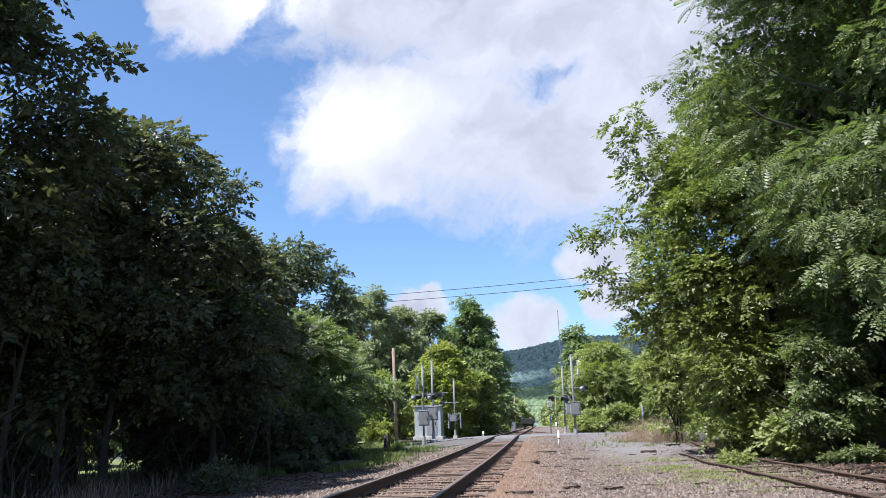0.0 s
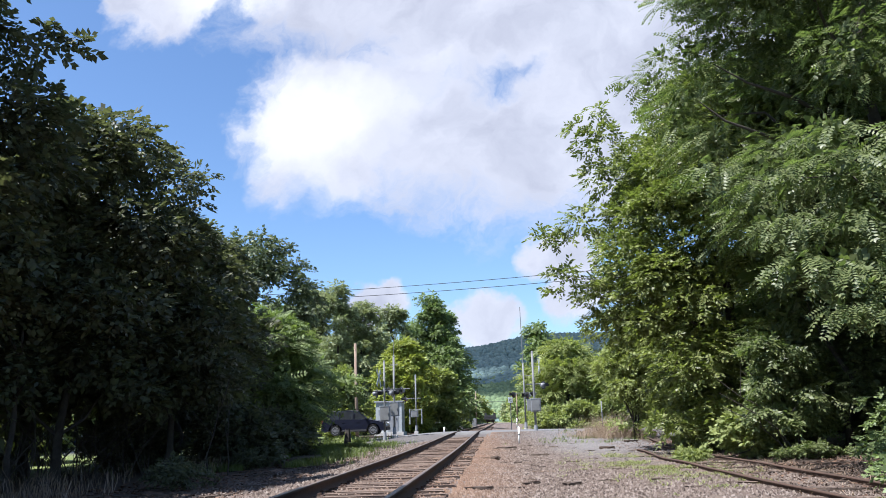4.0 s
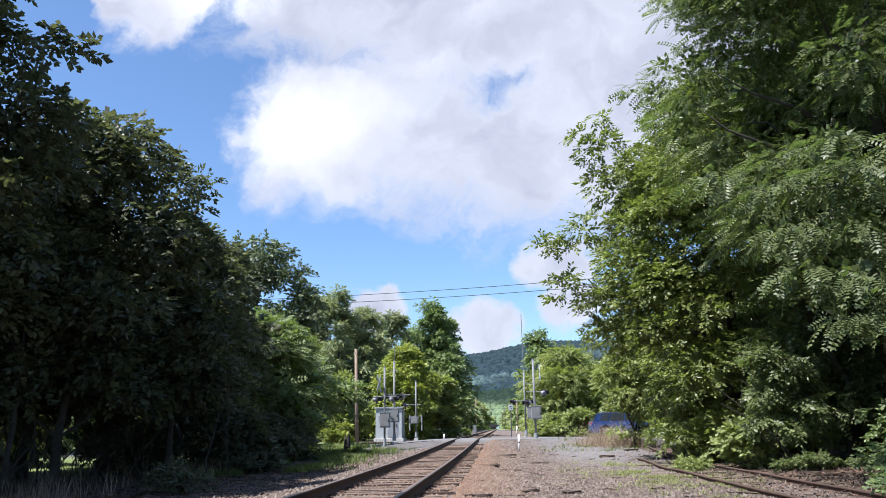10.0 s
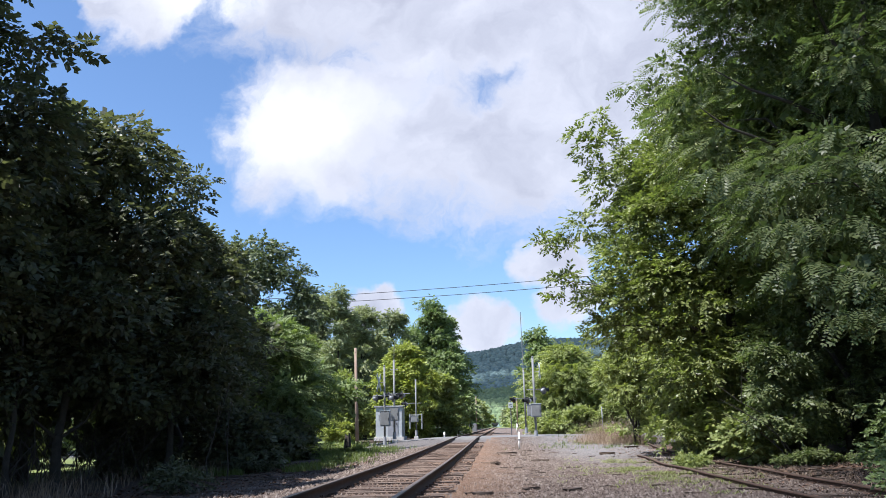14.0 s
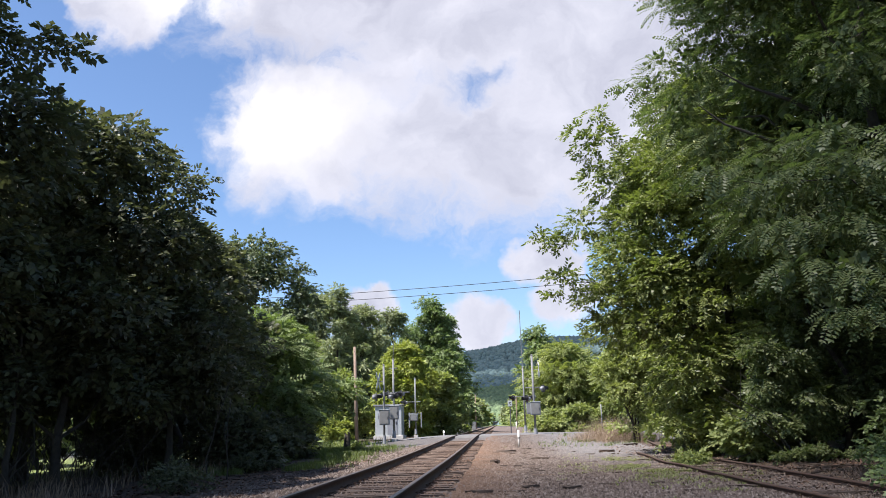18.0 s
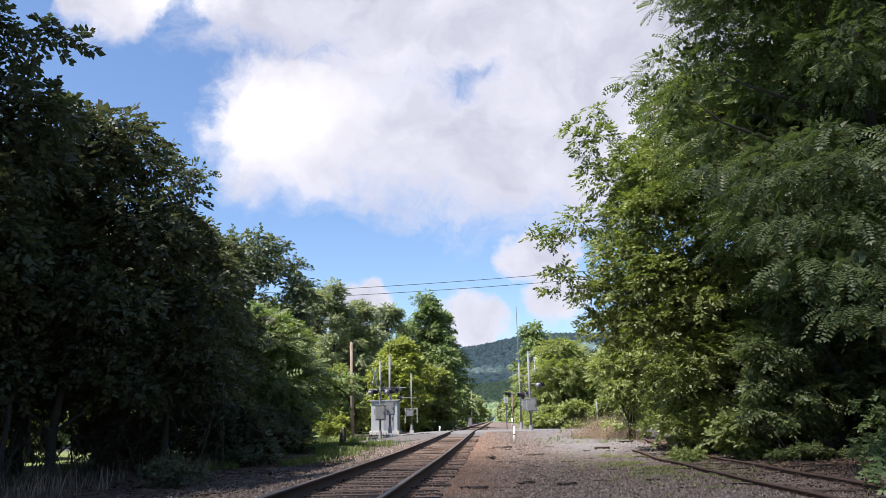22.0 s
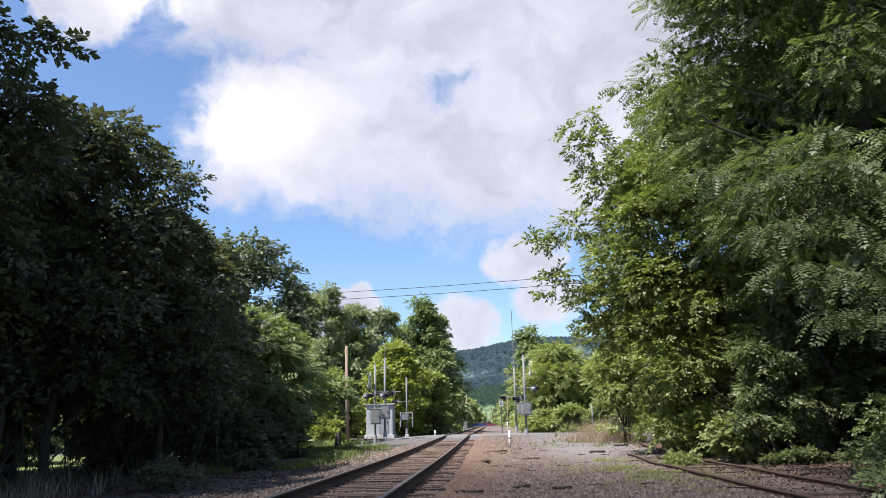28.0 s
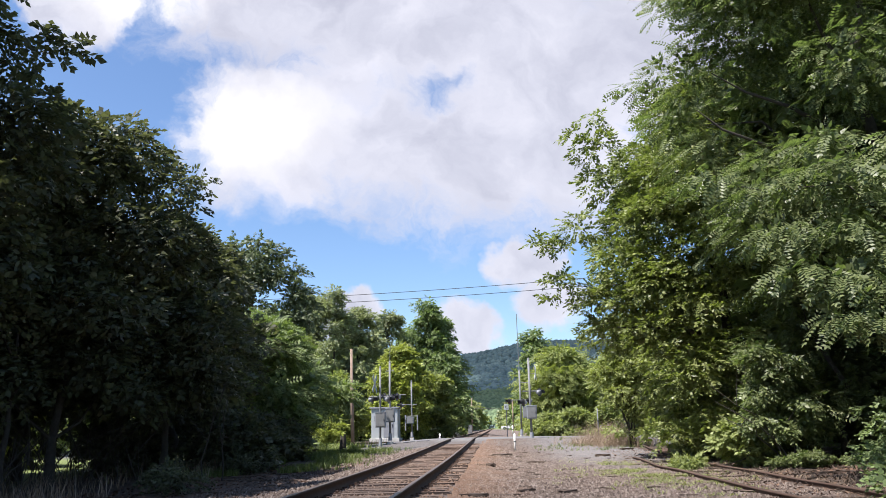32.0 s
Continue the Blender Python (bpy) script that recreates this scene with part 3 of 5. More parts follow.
def build_track():
    track = new("railway_track")
    track.location = (TRACK_X, 0, 0)
    tagged(track, "single railway track of rusty rails on weathered wooden sleepers", "railway track", kind="structure")
    body, head = rail_mesh("rail", -12, 900), rail_mesh("rail_head", -12, 900, head=True)
    for s in (-1, 1):
        r = part_me("rail", body, M["rail_side"], track, "rusty brown steel rail")
        r.location.x = s * HALF_GAUGE
        h = part_me("rail_head", head, M["rail_head"], r, "worn shiny running surface")
    rng = random.Random(5)
    shapes = []
    for i in range(6):
        bm = bmesh.new()
        box(bm, (2.6, 0.23, 0.16), bevel=0.012)
        for v in bm.verts:
            v.co += Vector((rng.uniform(-0.02, 0.02), rng.uniform(-0.012, 0.012), rng.uniform(-0.012, 0.012)))
        me = bpy.data.meshes.new("sleeper")
        bm.to_mesh(me)
        bm.free()
        me.materials.append(M["tie"])
        shapes.append(me)
    bm = bmesh.new()
    box(bm, (0.36, 0.19, 0.018), bevel=0.004)
    for sx in (-0.12, 0.12):
        for sy in (-0.05, 0.05):
            box(bm, (0.04, 0.025, 0.04), (sx, sy, 0.02))
    plate = bpy.data.meshes.new("tie_plate")
    bm.to_mesh(plate)
    bm.free()
    plate.materials.append(M["rail_side"])
    y = -8.0
    while y < 110:
        if not 48.5 < y < 58.5:
            s = part_me("sleeper", rng.choice(shapes), None, track)
            s.location = (rng.uniform(-0.06, 0.06), y, rail_z(y) - 0.262 + rng.uniform(-0.012, 0.008))
            s.rotation_euler.z = rng.uniform(-0.025, 0.025)
            if 4 < y < 34:
                for e in (-1, 1):
                    q = part_me("tie_plate", plate, None, s)
                    q.location = (e * HALF_GAUGE, 0, 0.087)
        y += 0.51 + rng.uniform(-0.03, 0.03)


build_track()


# ---------------------------------------------------------------- road and crossing
ROAD_Y0, ROAD_Y1 = 49.3, 58.2


def road_z(x, y):
    return crossing_z(x) - 0.02 * abs(y - 53.7) / 4.5


def build_road():
    """A slab of asphalt with broken edges, cut by the flangeways at the rails."""
    def slab(name, x0, x1, label):
        nx, ny = max(2, int((x1 - x0) / 0.5) + 1), 13
        vs = []
        rng = random.Random(int(x0 * 10))
        for i in range(nx):
            x = x0 + (x1 - x0) * i / (nx - 1)
            e0, e1 = rng.uniform(-0.18, 0.12), rng.uniform(-0.15, 0.15)
            row = [ROAD_Y0 + e0 + (ROAD_Y1 + e1 - ROAD_Y0 - e0) * j / (ny - 1) for j in range(ny)]
            vs.append([(x, y, road_z(x, y)) for y in row] + [(x, row[-1] + 0.1, -0.5), (x, row[0] - 0.1, -0.5)])
        k = ny + 2
        v = [p for r in vs for p in r]
        f = [(i * k + j, i * k + (j + 1) % k, (i + 1) * k + (j + 1) % k, (i + 1) * k + j) for i in range(nx - 1) for j in range(k)]
        ob = part_me(name, mesh_np(name, v, f), M["asphalt"])
        tagged(ob, label, "road", kind="structure")
    a, b = TRACK_X - HALF_GAUGE, TRACK_X + HALF_GAUGE
    slab("road", -70, a - 0.11, "worn grey asphalt road leading up to the crossing")
    slab("road", a + 0.11, b - 0.11, "worn grey asphalt panel between the rails")
    slab("road", b + 0.11, 70, "worn grey asphalt road with a broken edge")


build_road()


def build_far_road():
    bm = bmesh.new()
    box(bm, (150, 13, 0.5), (0, 252, -0.21), 0.02)
    ob = part("road", bm, M["asphalt"])
    tagged(ob, "distant asphalt road crossing the line far off", "road", kind="structure")


build_far_road()


# ---------------------------------------------------------------- signals and poles
def warning_lamp(parent, at, yaw, tilt=0.0):
    bm = bmesh.new()
    m = Matrix.Translation(at) @ Euler((0, 0, yaw)).to_matrix().to_4x4()
    bmesh.ops.create_cone(bm, cap_ends=True, segments=24, radius1=0.25, radius2=0.25, depth=0.03, matrix=m @ Matrix.Rotation(math.pi / 2, 4, "X"))
    part("backboard", bm, M["black_paint"], parent, "round black backboard")
    bm = bmesh.new()
    bmesh.ops.create_cone(bm, cap_ends=True, segments=20, radius1=0.16, radius2=0.10, depth=0.20, matrix=m @ Matrix.Translation((0, 0.12, 0)) @ Matrix.Rotation(-math.pi / 2, 4, "X"))
    part("lamp_housing", bm, M["silver_paint"], parent, "silver lamp housing", True)
    bm = bmesh.new()
    bmesh.ops.create_cone(bm, cap_ends=True, segments=20, radius1=0.15, radius2=0.15, depth=0.02, matrix=m @ Matrix.Translation((0, -0.03, 0)) @ Matrix.Rotation(math.pi / 2, 4, "X"))
    part("lens", bm, M["red_lens"], parent, "dark red lens")
    bm = bmesh.new()
    pts = []
    for i in range(13):
        a = math.pi * (-0.15 + 1.3 * i / 12)
        for d in (-0.02, -0.32):
            pts.append(bm.verts.new(m @ Vector((0.17 * math.cos(a), d, 0.17 * math.sin(a) * (1 if d > -0.1 else 0.9)))))
    for i in range(12):
        bm.faces.new((pts[2 * i], pts[2 * i + 1], pts[2 * i + 3], pts[2 * i + 2]))
    bmesh.ops.solidify(bm, geom=list(bm.faces), thickness=0.006)
    part("hood", bm, M["black_paint"], parent, "black lamp hood")


def case(parent, at, size, label="grey metal equipment case"):
    """A closed cabinet with a lip, a door and hinges."""
    bm = bmesh.new()
    box(bm, size, at, 0.015)
    c = part("case", bm, M["silver_paint"], parent, label)
    bm = bmesh.new()
    box(bm, (size[0] * 0.86, 0.02, size[2] * 0.84), (at[0], at[1] - size[1] / 2 - 0.012, at[2]), 0.006)
    d = part("case_door", bm, M["steel"], c)
    bm = bmesh.new()
    box(bm, (0.03, 0.03, 0.12), (at[0] + size[0] * 0.34, at[1] - size[1] / 2 - 0.035, at[2]), 0.006)
    part("latch", bm, M["steel_dark"], c)
    bm = bmesh.new()
    box(bm, (size[0] + 0.06, size[1] + 0.06, 0.03), (at[0], at[1], at[2] + size[2] / 2 + 0.012), 0.008)
    part("cap", bm, M["shed_paint"], c)


def mast(name, label, foot, height, radius, group="crossing signals"):
    base = new(name)
    base.location = foot
    tagged(base, label, "crossing signal", group)
    bm = bmesh.new()
    box(bm, (0.34, 0.34, 0.26), (0, 0, -0.08), 0.02)
    part("footing", bm, M["concrete"], base, "pale concrete footing")
    bm = bmesh.new()
    rod(bm, (0, 0, 0.1), (0, 0, 0.55), radius * 1.9, radius * 1.5, 12)
    part("junction_base", bm, M["silver_paint"], base)
    bm = bmesh.new()
    rod(bm, (0, 0, 0.3), (0, 0, height), radius, radius, 14)
    part("pole", bm, M["steel"], base, "galvanised steel pole", True)
    bm = bmesh.new()
    rod(bm, (0, 0, height), (0, 0, height + 0.06), radius * 1.25, radius * 0.5, 14)
    part("pole_cap", bm, M["steel"], base)
    return base


def crossbuck(parent, z, yaw, y=-0.1, paint="white_paint", label="white crossbuck board"):
    """Two crossed white boards."""
    r = Euler((0, 0, yaw)).to_matrix().to_4x4()
    for i, s in enumerate((-1, 1)):
        bm = bmesh.new()
        box(bm, (1.22, 0.012, 0.23), (0, y - 0.016 * i, 0), 0.004, Matrix.Rotation(s * radians(45), 4, "Y"))
        bm.transform(Matrix.Translation((0, 0, z)) @ r)
        part("crossbuck_board", bm, M[paint], parent, label)


def arm(parent, a, b, r=0.03, name="bracket"):
    bm = bmesh.new()
    rod(bm, a, b, r, r, 8)
    return part(name, bm, M["steel"], parent)


def build_signals():
    # west of the track
    m1 = mast("crossing_mast", "galvanised crossing mast with a dark grey case and round lamps", (-6.25, 42.6, -0.12), 4.35, 0.055)
    case(m1, (0.06, -0.24, 1.50), (0.55, 0.34, 0.80))
    arm(m1, (-0.62, 0, 2.75), (0.62, 0, 2.75))
    for sx in (-0.45, 0.45):
        warning_lamp(m1, (sx, 0.12, 2.62), math.pi / 2 + 0.35)
    crossbuck(m1, 3.45, math.pi / 2 - 0.1, 0.32, "shed_paint", "pale grey back of a crossbuck board")
    arm(m1, (0, 0, 3.45), (-0.34, 0, 3.45), 0.02)
    m2 = mast("crossing_mast", "tall crossing mast with a thin antenna and a grey case", (-6.48, 48.3, 0.10), 4.9, 0.065)
    case(m2, (0.05, -0.26, 1.62), (0.56, 0.34, 0.82))
    arm(m2, (0, 0, 4.9), (0.04, 0, 6.0), 0.018, "antenna")
    arm(m2, (-0.25, 0, 4.35), (0.25, 0, 4.35), 0.025)
    arm(m2, (-0.7, 0, 2.85), (1.0, 0, 2.85))
    for sx in (-0.35, 0.45):
        warning_lamp(m2, (sx, 0.1, 2.75), -math.pi / 2 + 0.5)
    m3 = mast("crossing_mast", "slim crossing mast beyond the road with lamps and barrier weights", (-6.95, 65.5, 0.12), 4.7, 0.065)
    case(m3, (-0.1, -0.2, 1.45), (0.6, 0.25, 0.5))
    arm(m3, (-1.1, 0, 2.75), (0.45, 0, 2.75))
    warning_lamp(m3, (-0.9, 0.1, 2.7), -math.pi / 2 + 0.3)
    for sx in (-0.52, 0.48):
        bm = bmesh.new()
        box(bm, (0.10, 0.14, 1.25), (sx, -0.1, 1.25), 0.02)
        part("counterweight", bm, M["silver_paint"], m3, "pale grey barrier counterweight")
    arm(m3, (-0.55, -0.1, 1.8), (0.52, -0.1, 1.8), 0.03)
    # east of the track
    r1 = mast("crossing_mast", "galvanised crossing mast with crossbuck, bell lamp and case", (2.27, 50.0, -0.04), 5.15, 0.072)
    case(r1, (0.06, -0.3, 1.78), (0.62, 0.40, 0.80))
    arm(r1, (-0.5, 0, 3.1), (0.75, 0, 3.1))
    warning_lamp(r1, (0.62, 0.12, 3.02), math.pi / 2 + 0.65)
    warning_lamp(r1, (-0.42, 0.12, 2.4), -math.pi / 2 + 0.4)
    crossbuck(r1, 4.22, math.pi / 2 - 0.16, -0.40)
    arm(r1, (0, 0, 4.22), (0.40, 0.06, 4.22), 0.02)
    r2 = mast("crossing_mast", "slender far crossing mast with a tall whip antenna", (2.15, 65.0, 0.12), 5.3, 0.07)
    case(r2, (0.45, -0.2, 1.9), (0.6, 0.3, 0.9))
    arm(r2, (0, 0, 5.3), (-0.03, 0, 10.1), 0.028, "antenna")
    arm(r2, (0, 0, 4.3), (0.9, 0, 4.3), 0.025)
    arm(r2, (-1.0, 0, 2.9), (1.0, 0, 2.9), 0.03)
    for sx in (-0.9, 0.75):
        warning_lamp(r2, (sx, 0.1, 2.8), -math.pi / 2 + 0.6)
    # relay house
    shed = new("relay_house")
    shed.location = (-9.2, 66.0, 0.02)
    tagged(shed, "pale grey metal signal relay house behind the crossing", "equipment shed")
    bm = bmesh.new()
    box(bm, (2.2, 1.9, 2.45), (0, 0, 1.35), 0.02)
    part("body", bm, M["shed_paint"], shed)
    bm = bmesh.new()
    box(bm, (2.45, 2.15, 0.12), (0, 0, 2.63), 0.02)
    part("roof", bm, M["silver_paint"], shed)
    bm = bmesh.new()
    box(bm, (0.85, 0.03, 1.95), (0.35, -0.965, 1.2), 0.008)
    dr = part("door", bm, M["silver_paint"], shed)
    bm = bmesh.new()
    box(bm, (0.05, 0.05, 0.2), (0.65, -1.0, 1.2), 0.01)
    part("handle", bm, M["steel_dark"], dr)
    for k in range(5):
        bm = bmesh.new()
        box(bm, (0.5, 0.03, 0.05), (-0.6, -0.967, 1.6 + 0.09 * k), 0.006)
        part("louvre", bm, M["silver_paint"], shed)
    bm = bmesh.new()
    box(bm, (2.5, 2.2, 0.3), (0, 0, 0.0), 0.02)
    part("plinth", bm, M["concrete"], shed)
    # whistle board beyond the road
    sg = new("track_sign")
    sg.location = (0.95, 64.0, 0.0)
    tagged(sg, "small pale grey track sign with dark marks on a post", "sign")
    bm = bmesh.new()
    rod(bm, (0, 0, -0.1), (0, 0, 2.9), 0.04, 0.04, 8)
    part("post", bm, M["steel_dark"], sg)
    bm = bmesh.new()
    box(bm, (0.36, 0.03, 0.46), (0, -0.06, 2.45), 0.01)
    board = part("board", bm, M["shed_paint"], sg)
    for dx, dz, w, h in ((0.0, 2.53, 0.18, 0.04), (-0.06, 2.45, 0.05, 0.10), (0.05, 2.36, 0.10, 0.05)):
        bm = bmesh.new()
        box(bm, (w, 0.01, h), (dx, -0.08, dz), 0.002)
        part("dark_bar", bm, M["black_paint"], board)
    # cabinets and a guard rail beyond the crossing
    for x, y, h in ((-4.0, 85.0, 1.15), (-4.9, 120.0, 1.6), (-4.3, 135.0, 1.3)):
        cb = new("signal_cabinet")
        cb.location = (x, y, 0.0)
        tagged(cb, "small pale grey trackside signal cabinet", "cabinet", "trackside cabinets")
        case(cb, (0, 0, h / 2), (0.7, 0.5, h), "pale grey cabinet")
    gr = new("guard_rail")
    gr.location = (-5.6, 84.5, 0.0)
    tagged(gr, "low grey pipe guard rail beside the cabinet", "railing")
    for x in (-1.3, -0.1, 1.1):
        arm(gr, (x, 0, -0.1), (x, 0, 0.85), 0.035, "post")
    for z in (0.45, 0.82):
        arm(gr, (-1.3, 0, z), (1.1, 0, z), 0.03, "pipe")


build_signals()


def utility_pole(foot, height, r, lean=(0, 0)):
    base = new("utility_pole")
    base.location = foot
    tagged(base, "weathered brown wooden utility pole beside the shrubs", "utility pole")
    bm = bmesh.new()
    rod(bm, (0, 0, -0.3), (lean[0], lean[1], height), r, r * 0.72, 14)
    part("shaft", bm, M["pole_wood"], base, smooth=True)
    bm = bmesh.new()
    rod(bm, (lean[0] * 0.95, lean[1] - r, height * 0.95), (lean[0] * 0.95, lean[1] - r - 0.12, height * 0.95), 0.03, 0.03, 8)
    part("bolt", bm, M["steel_dark"], base)
    return base


utility_pole((-11.3, 62.0, -0.2), 7.5, 0.15, (-0.15, 0))
utility_pole((4.0, 175.0, -0.1), 7.0, 0.16)
utility_pole((-6.5, 150.0, -0.1), 7.0, 0.14)
utility_pole((-5.5, 190.0, -0.1), 8.0, 0.14)


def small_marker(foot, h, r, paint="white_paint", label="short white plastic marker post standing in the gravel"):
    base = new("marker_post")
    base.location = foot
    tagged(base, label, "marker post", "marker posts")
    bm = bmesh.new()
    rod(bm, (0, 0, -0.1), (0, 0, h), r, r, 12)
    part("post", bm, M[paint], base, smooth=True)
    bm = bmesh.new()
    rod(bm, (0, 0, h * 0.52), (0, 0, h * 0.60), r * 1.04, r * 1.04, 12)
    part("band", bm, M["steel_dark"], base, "grey band")
    bm = bmesh.new()
    rod(bm, (0, 0, h), (0, 0, h + r * 0.6), r, r * 0.5, 12)
    part("cap", bm, M[paint], base)


small_marker((0.85, 35.8, ground_z(0.85, 35.8)), 0.74, 0.045)
small_marker((-4.3, 61.0, 0.0), 0.45, 0.06)
small_marker((2.0, 92.0, 0.0), 1.0, 0.08)
small_marker((8.0, 62.0, 0.0), 2.1, 0.045, "steel", "thin grey metal post beside the road")


def power_lines():
    for za, zb in ((17.4, 18.8), (16.5, 17.8)):
        xs = np.linspace(-71.0, 95.0, 41)
        pts = [(x, 95, za + (zb - za) * 0.8 * (x + 16.8) / 25.6 + 0.00057 * x * x) for x in xs]
        v, f = tube_arrays(pts, [0.034] * len(pts), 6)
        ob = part_me("power_line", mesh_np("power_line", v, f), M["wire"])
        tagged(ob, "thin black overhead wire crossing above the track", "power line", "overhead wires")


power_lines()
FAR_WIRE = tube_arrays([(-40 + 4 * k, 236, 6.4 + 0.0007 * (-40 + 4 * k) ** 2) for k in range(21)], [0.05] * 21, 6)
tagged(part_me("power_line", mesh_np("power_line", *FAR_WIRE), M["wire"]), "far black overhead wire across the line", "power line", "overhead wires")
utility_pole((-40.0, 236.0, -0.3), 8.0, 0.17)
utility_pole((40.0, 236.0, -0.3), 8.0, 0.17)
utility_pole((-71.0, 95.0, -0.3), 19.3, 0.2)
utility_pole((95.0, 95.0, -0.3), 28.5, 0.2)


# ---------------------------------------------------------------- trees
def build_trees():
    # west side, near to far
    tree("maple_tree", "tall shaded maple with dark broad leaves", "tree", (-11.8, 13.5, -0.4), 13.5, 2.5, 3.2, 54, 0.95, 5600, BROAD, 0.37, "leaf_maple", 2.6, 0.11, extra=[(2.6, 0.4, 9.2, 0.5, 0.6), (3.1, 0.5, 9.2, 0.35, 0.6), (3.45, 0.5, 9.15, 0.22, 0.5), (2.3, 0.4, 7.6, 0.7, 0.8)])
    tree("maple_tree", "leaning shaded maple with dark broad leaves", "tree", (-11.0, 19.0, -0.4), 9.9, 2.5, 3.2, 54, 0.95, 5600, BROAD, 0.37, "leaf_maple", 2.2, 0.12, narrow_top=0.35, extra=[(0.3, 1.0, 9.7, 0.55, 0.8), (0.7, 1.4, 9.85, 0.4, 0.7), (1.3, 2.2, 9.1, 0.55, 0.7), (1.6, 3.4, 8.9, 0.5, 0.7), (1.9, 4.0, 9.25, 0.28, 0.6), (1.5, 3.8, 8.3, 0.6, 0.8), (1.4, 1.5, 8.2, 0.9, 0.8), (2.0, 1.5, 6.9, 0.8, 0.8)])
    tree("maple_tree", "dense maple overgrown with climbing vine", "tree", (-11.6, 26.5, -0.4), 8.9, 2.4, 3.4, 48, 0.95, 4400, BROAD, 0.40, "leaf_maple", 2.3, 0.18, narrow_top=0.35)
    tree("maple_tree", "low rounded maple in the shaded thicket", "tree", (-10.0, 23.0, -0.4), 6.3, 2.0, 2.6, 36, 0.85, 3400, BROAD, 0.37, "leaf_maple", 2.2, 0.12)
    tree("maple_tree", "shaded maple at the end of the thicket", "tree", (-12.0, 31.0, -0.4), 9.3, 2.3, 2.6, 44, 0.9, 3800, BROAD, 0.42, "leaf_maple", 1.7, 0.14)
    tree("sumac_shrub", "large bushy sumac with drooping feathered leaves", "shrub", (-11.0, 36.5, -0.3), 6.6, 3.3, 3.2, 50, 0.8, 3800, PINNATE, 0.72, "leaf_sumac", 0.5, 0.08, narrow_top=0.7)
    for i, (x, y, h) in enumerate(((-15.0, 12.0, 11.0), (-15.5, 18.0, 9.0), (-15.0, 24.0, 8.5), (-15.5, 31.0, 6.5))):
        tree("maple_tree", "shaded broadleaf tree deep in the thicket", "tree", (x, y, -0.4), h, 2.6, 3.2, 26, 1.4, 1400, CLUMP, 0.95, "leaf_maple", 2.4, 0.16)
    tree("oak_tree", "dark rounded broadleaf tree behind the sumac", "tree", (-14.8, 46.0, -0.3), 13.2, 4.2, 3.6, 80, 0.95, 5600, CLUMP, 0.44, "leaf_oak", 1.5, 0.22, shell=0.3, extra=[(-1.0, 0, 12.5, 0.9, 0.7), (0.3, 0, 12.6, 0.9, 0.7), (1.6, 0, 11.9, 0.9, 0.7), (2.6, 0, 10.8, 0.9, 0.7), (3.2, -0.5, 9.4, 1.0, 0.7), (2.0, -1.0, 10.3, 1.0, 0.7), (0.5, -1.0, 11.5, 1.1, 0.7), (3.5, -0.5, 7.8, 1.0, 0.7)])
    for x, y, h, r in ((-19.0, 79.0, 15.4, 3.2), (-16.4, 78.0, 15.9, 3.3), (-14.2, 82.0, 14.4, 3.2), (-11.8, 87.0, 14.2, 3.0)):
        tree("ash_tree", "airy greyish broadleaf tree behind the crossing", "tree", (x, y, -0.2), h, r * 1.1, 3.0, 100, 0.75, 4200, CLUMP, 0.48, "leaf_grey", 0.8, 0.2, narrow_top=0.5, group="grey-green trees", shell=0.1)
    tree("ash_tree", "airy greyish broadleaf tree filling the gap behind", "tree", (-24.0, 84.0, -0.2), 15.0, 5.0, 4.0, 36, 1.6, 2000, CLUMP, 0.9, "leaf_grey", 1.0, 0.25)
    tree("young_maple", "sunlit yellow-green young tree behind the relay house", "tree", (-8.7, 71.5, -0.1), 8.5, 3.4, 2.4, 52, 0.75, 4200, BROAD, 0.50, "leaf_yellow", 0.6, 0.09)
    tree("young_maple", "sunlit green shrub beside the utility pole", "shrub", (-13.4, 66.0, -0.1), 5.6, 2.4, 2.2, 32, 0.7, 2800, BROAD, 0.52, "leaf_fresh", 0.2, 0.07)
    tree("young_maple", "sunlit green shrub by the far crossing mast", "shrub", (-5.7, 76.0, -0.1), 5.8, 2.0, 2.2, 28, 0.7, 2400, BROAD, 0.55, "leaf_fresh", 0.2, 0.07)
    tree("young_maple", "low leafy shrub at the edge of the road", "shrub", (-13.5, 47.0, -0.2), 3.6, 1.8, 1.6, 18, 0.7, 2400, BROAD, 0.40, "leaf_fresh", 0.2, 0.05)
    for x, y, h, r in ((-7.7, 90.0, 16.0, 3.7), (-6.4, 92.0, 14.6, 2.9), (-10.4, 94.0, 13.2, 3.2), (-5.8, 88.0, 9.5, 2.7)):
        tree("tulip_tree", "tall dark green pointed tree beyond the crossing", "tree", (x, y, -0.1), h, r * 1.1, 3.0, 130, 0.8, 4800, CLUMP, 0.50, "leaf_deep", 0.2, 0.22, narrow_top=0.7, group="pointed trees", shell=0.1)
    for x, y, h in ((-13.7, 62.3, 2.1), (-12.4, 62.6, 1.6)):
        tree("leafy_shrub", "sunlit yellow-green shrub beyond the road", "shrub", (x, y, -0.1), h, 0.9, 0.8, 14, 0.38, 900, BROAD, 0.32, "leaf_yellow", 0.1, 0.03, group="shrubs along the road")
    for x, y, h in ((-8.8, 25.6, 2.0), (-8.9, 29.0, 2.4), (-9.2, 33.0, 2.2)):
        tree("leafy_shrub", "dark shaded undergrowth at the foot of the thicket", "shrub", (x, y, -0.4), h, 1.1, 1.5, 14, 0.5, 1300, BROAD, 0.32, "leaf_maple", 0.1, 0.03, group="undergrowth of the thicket")
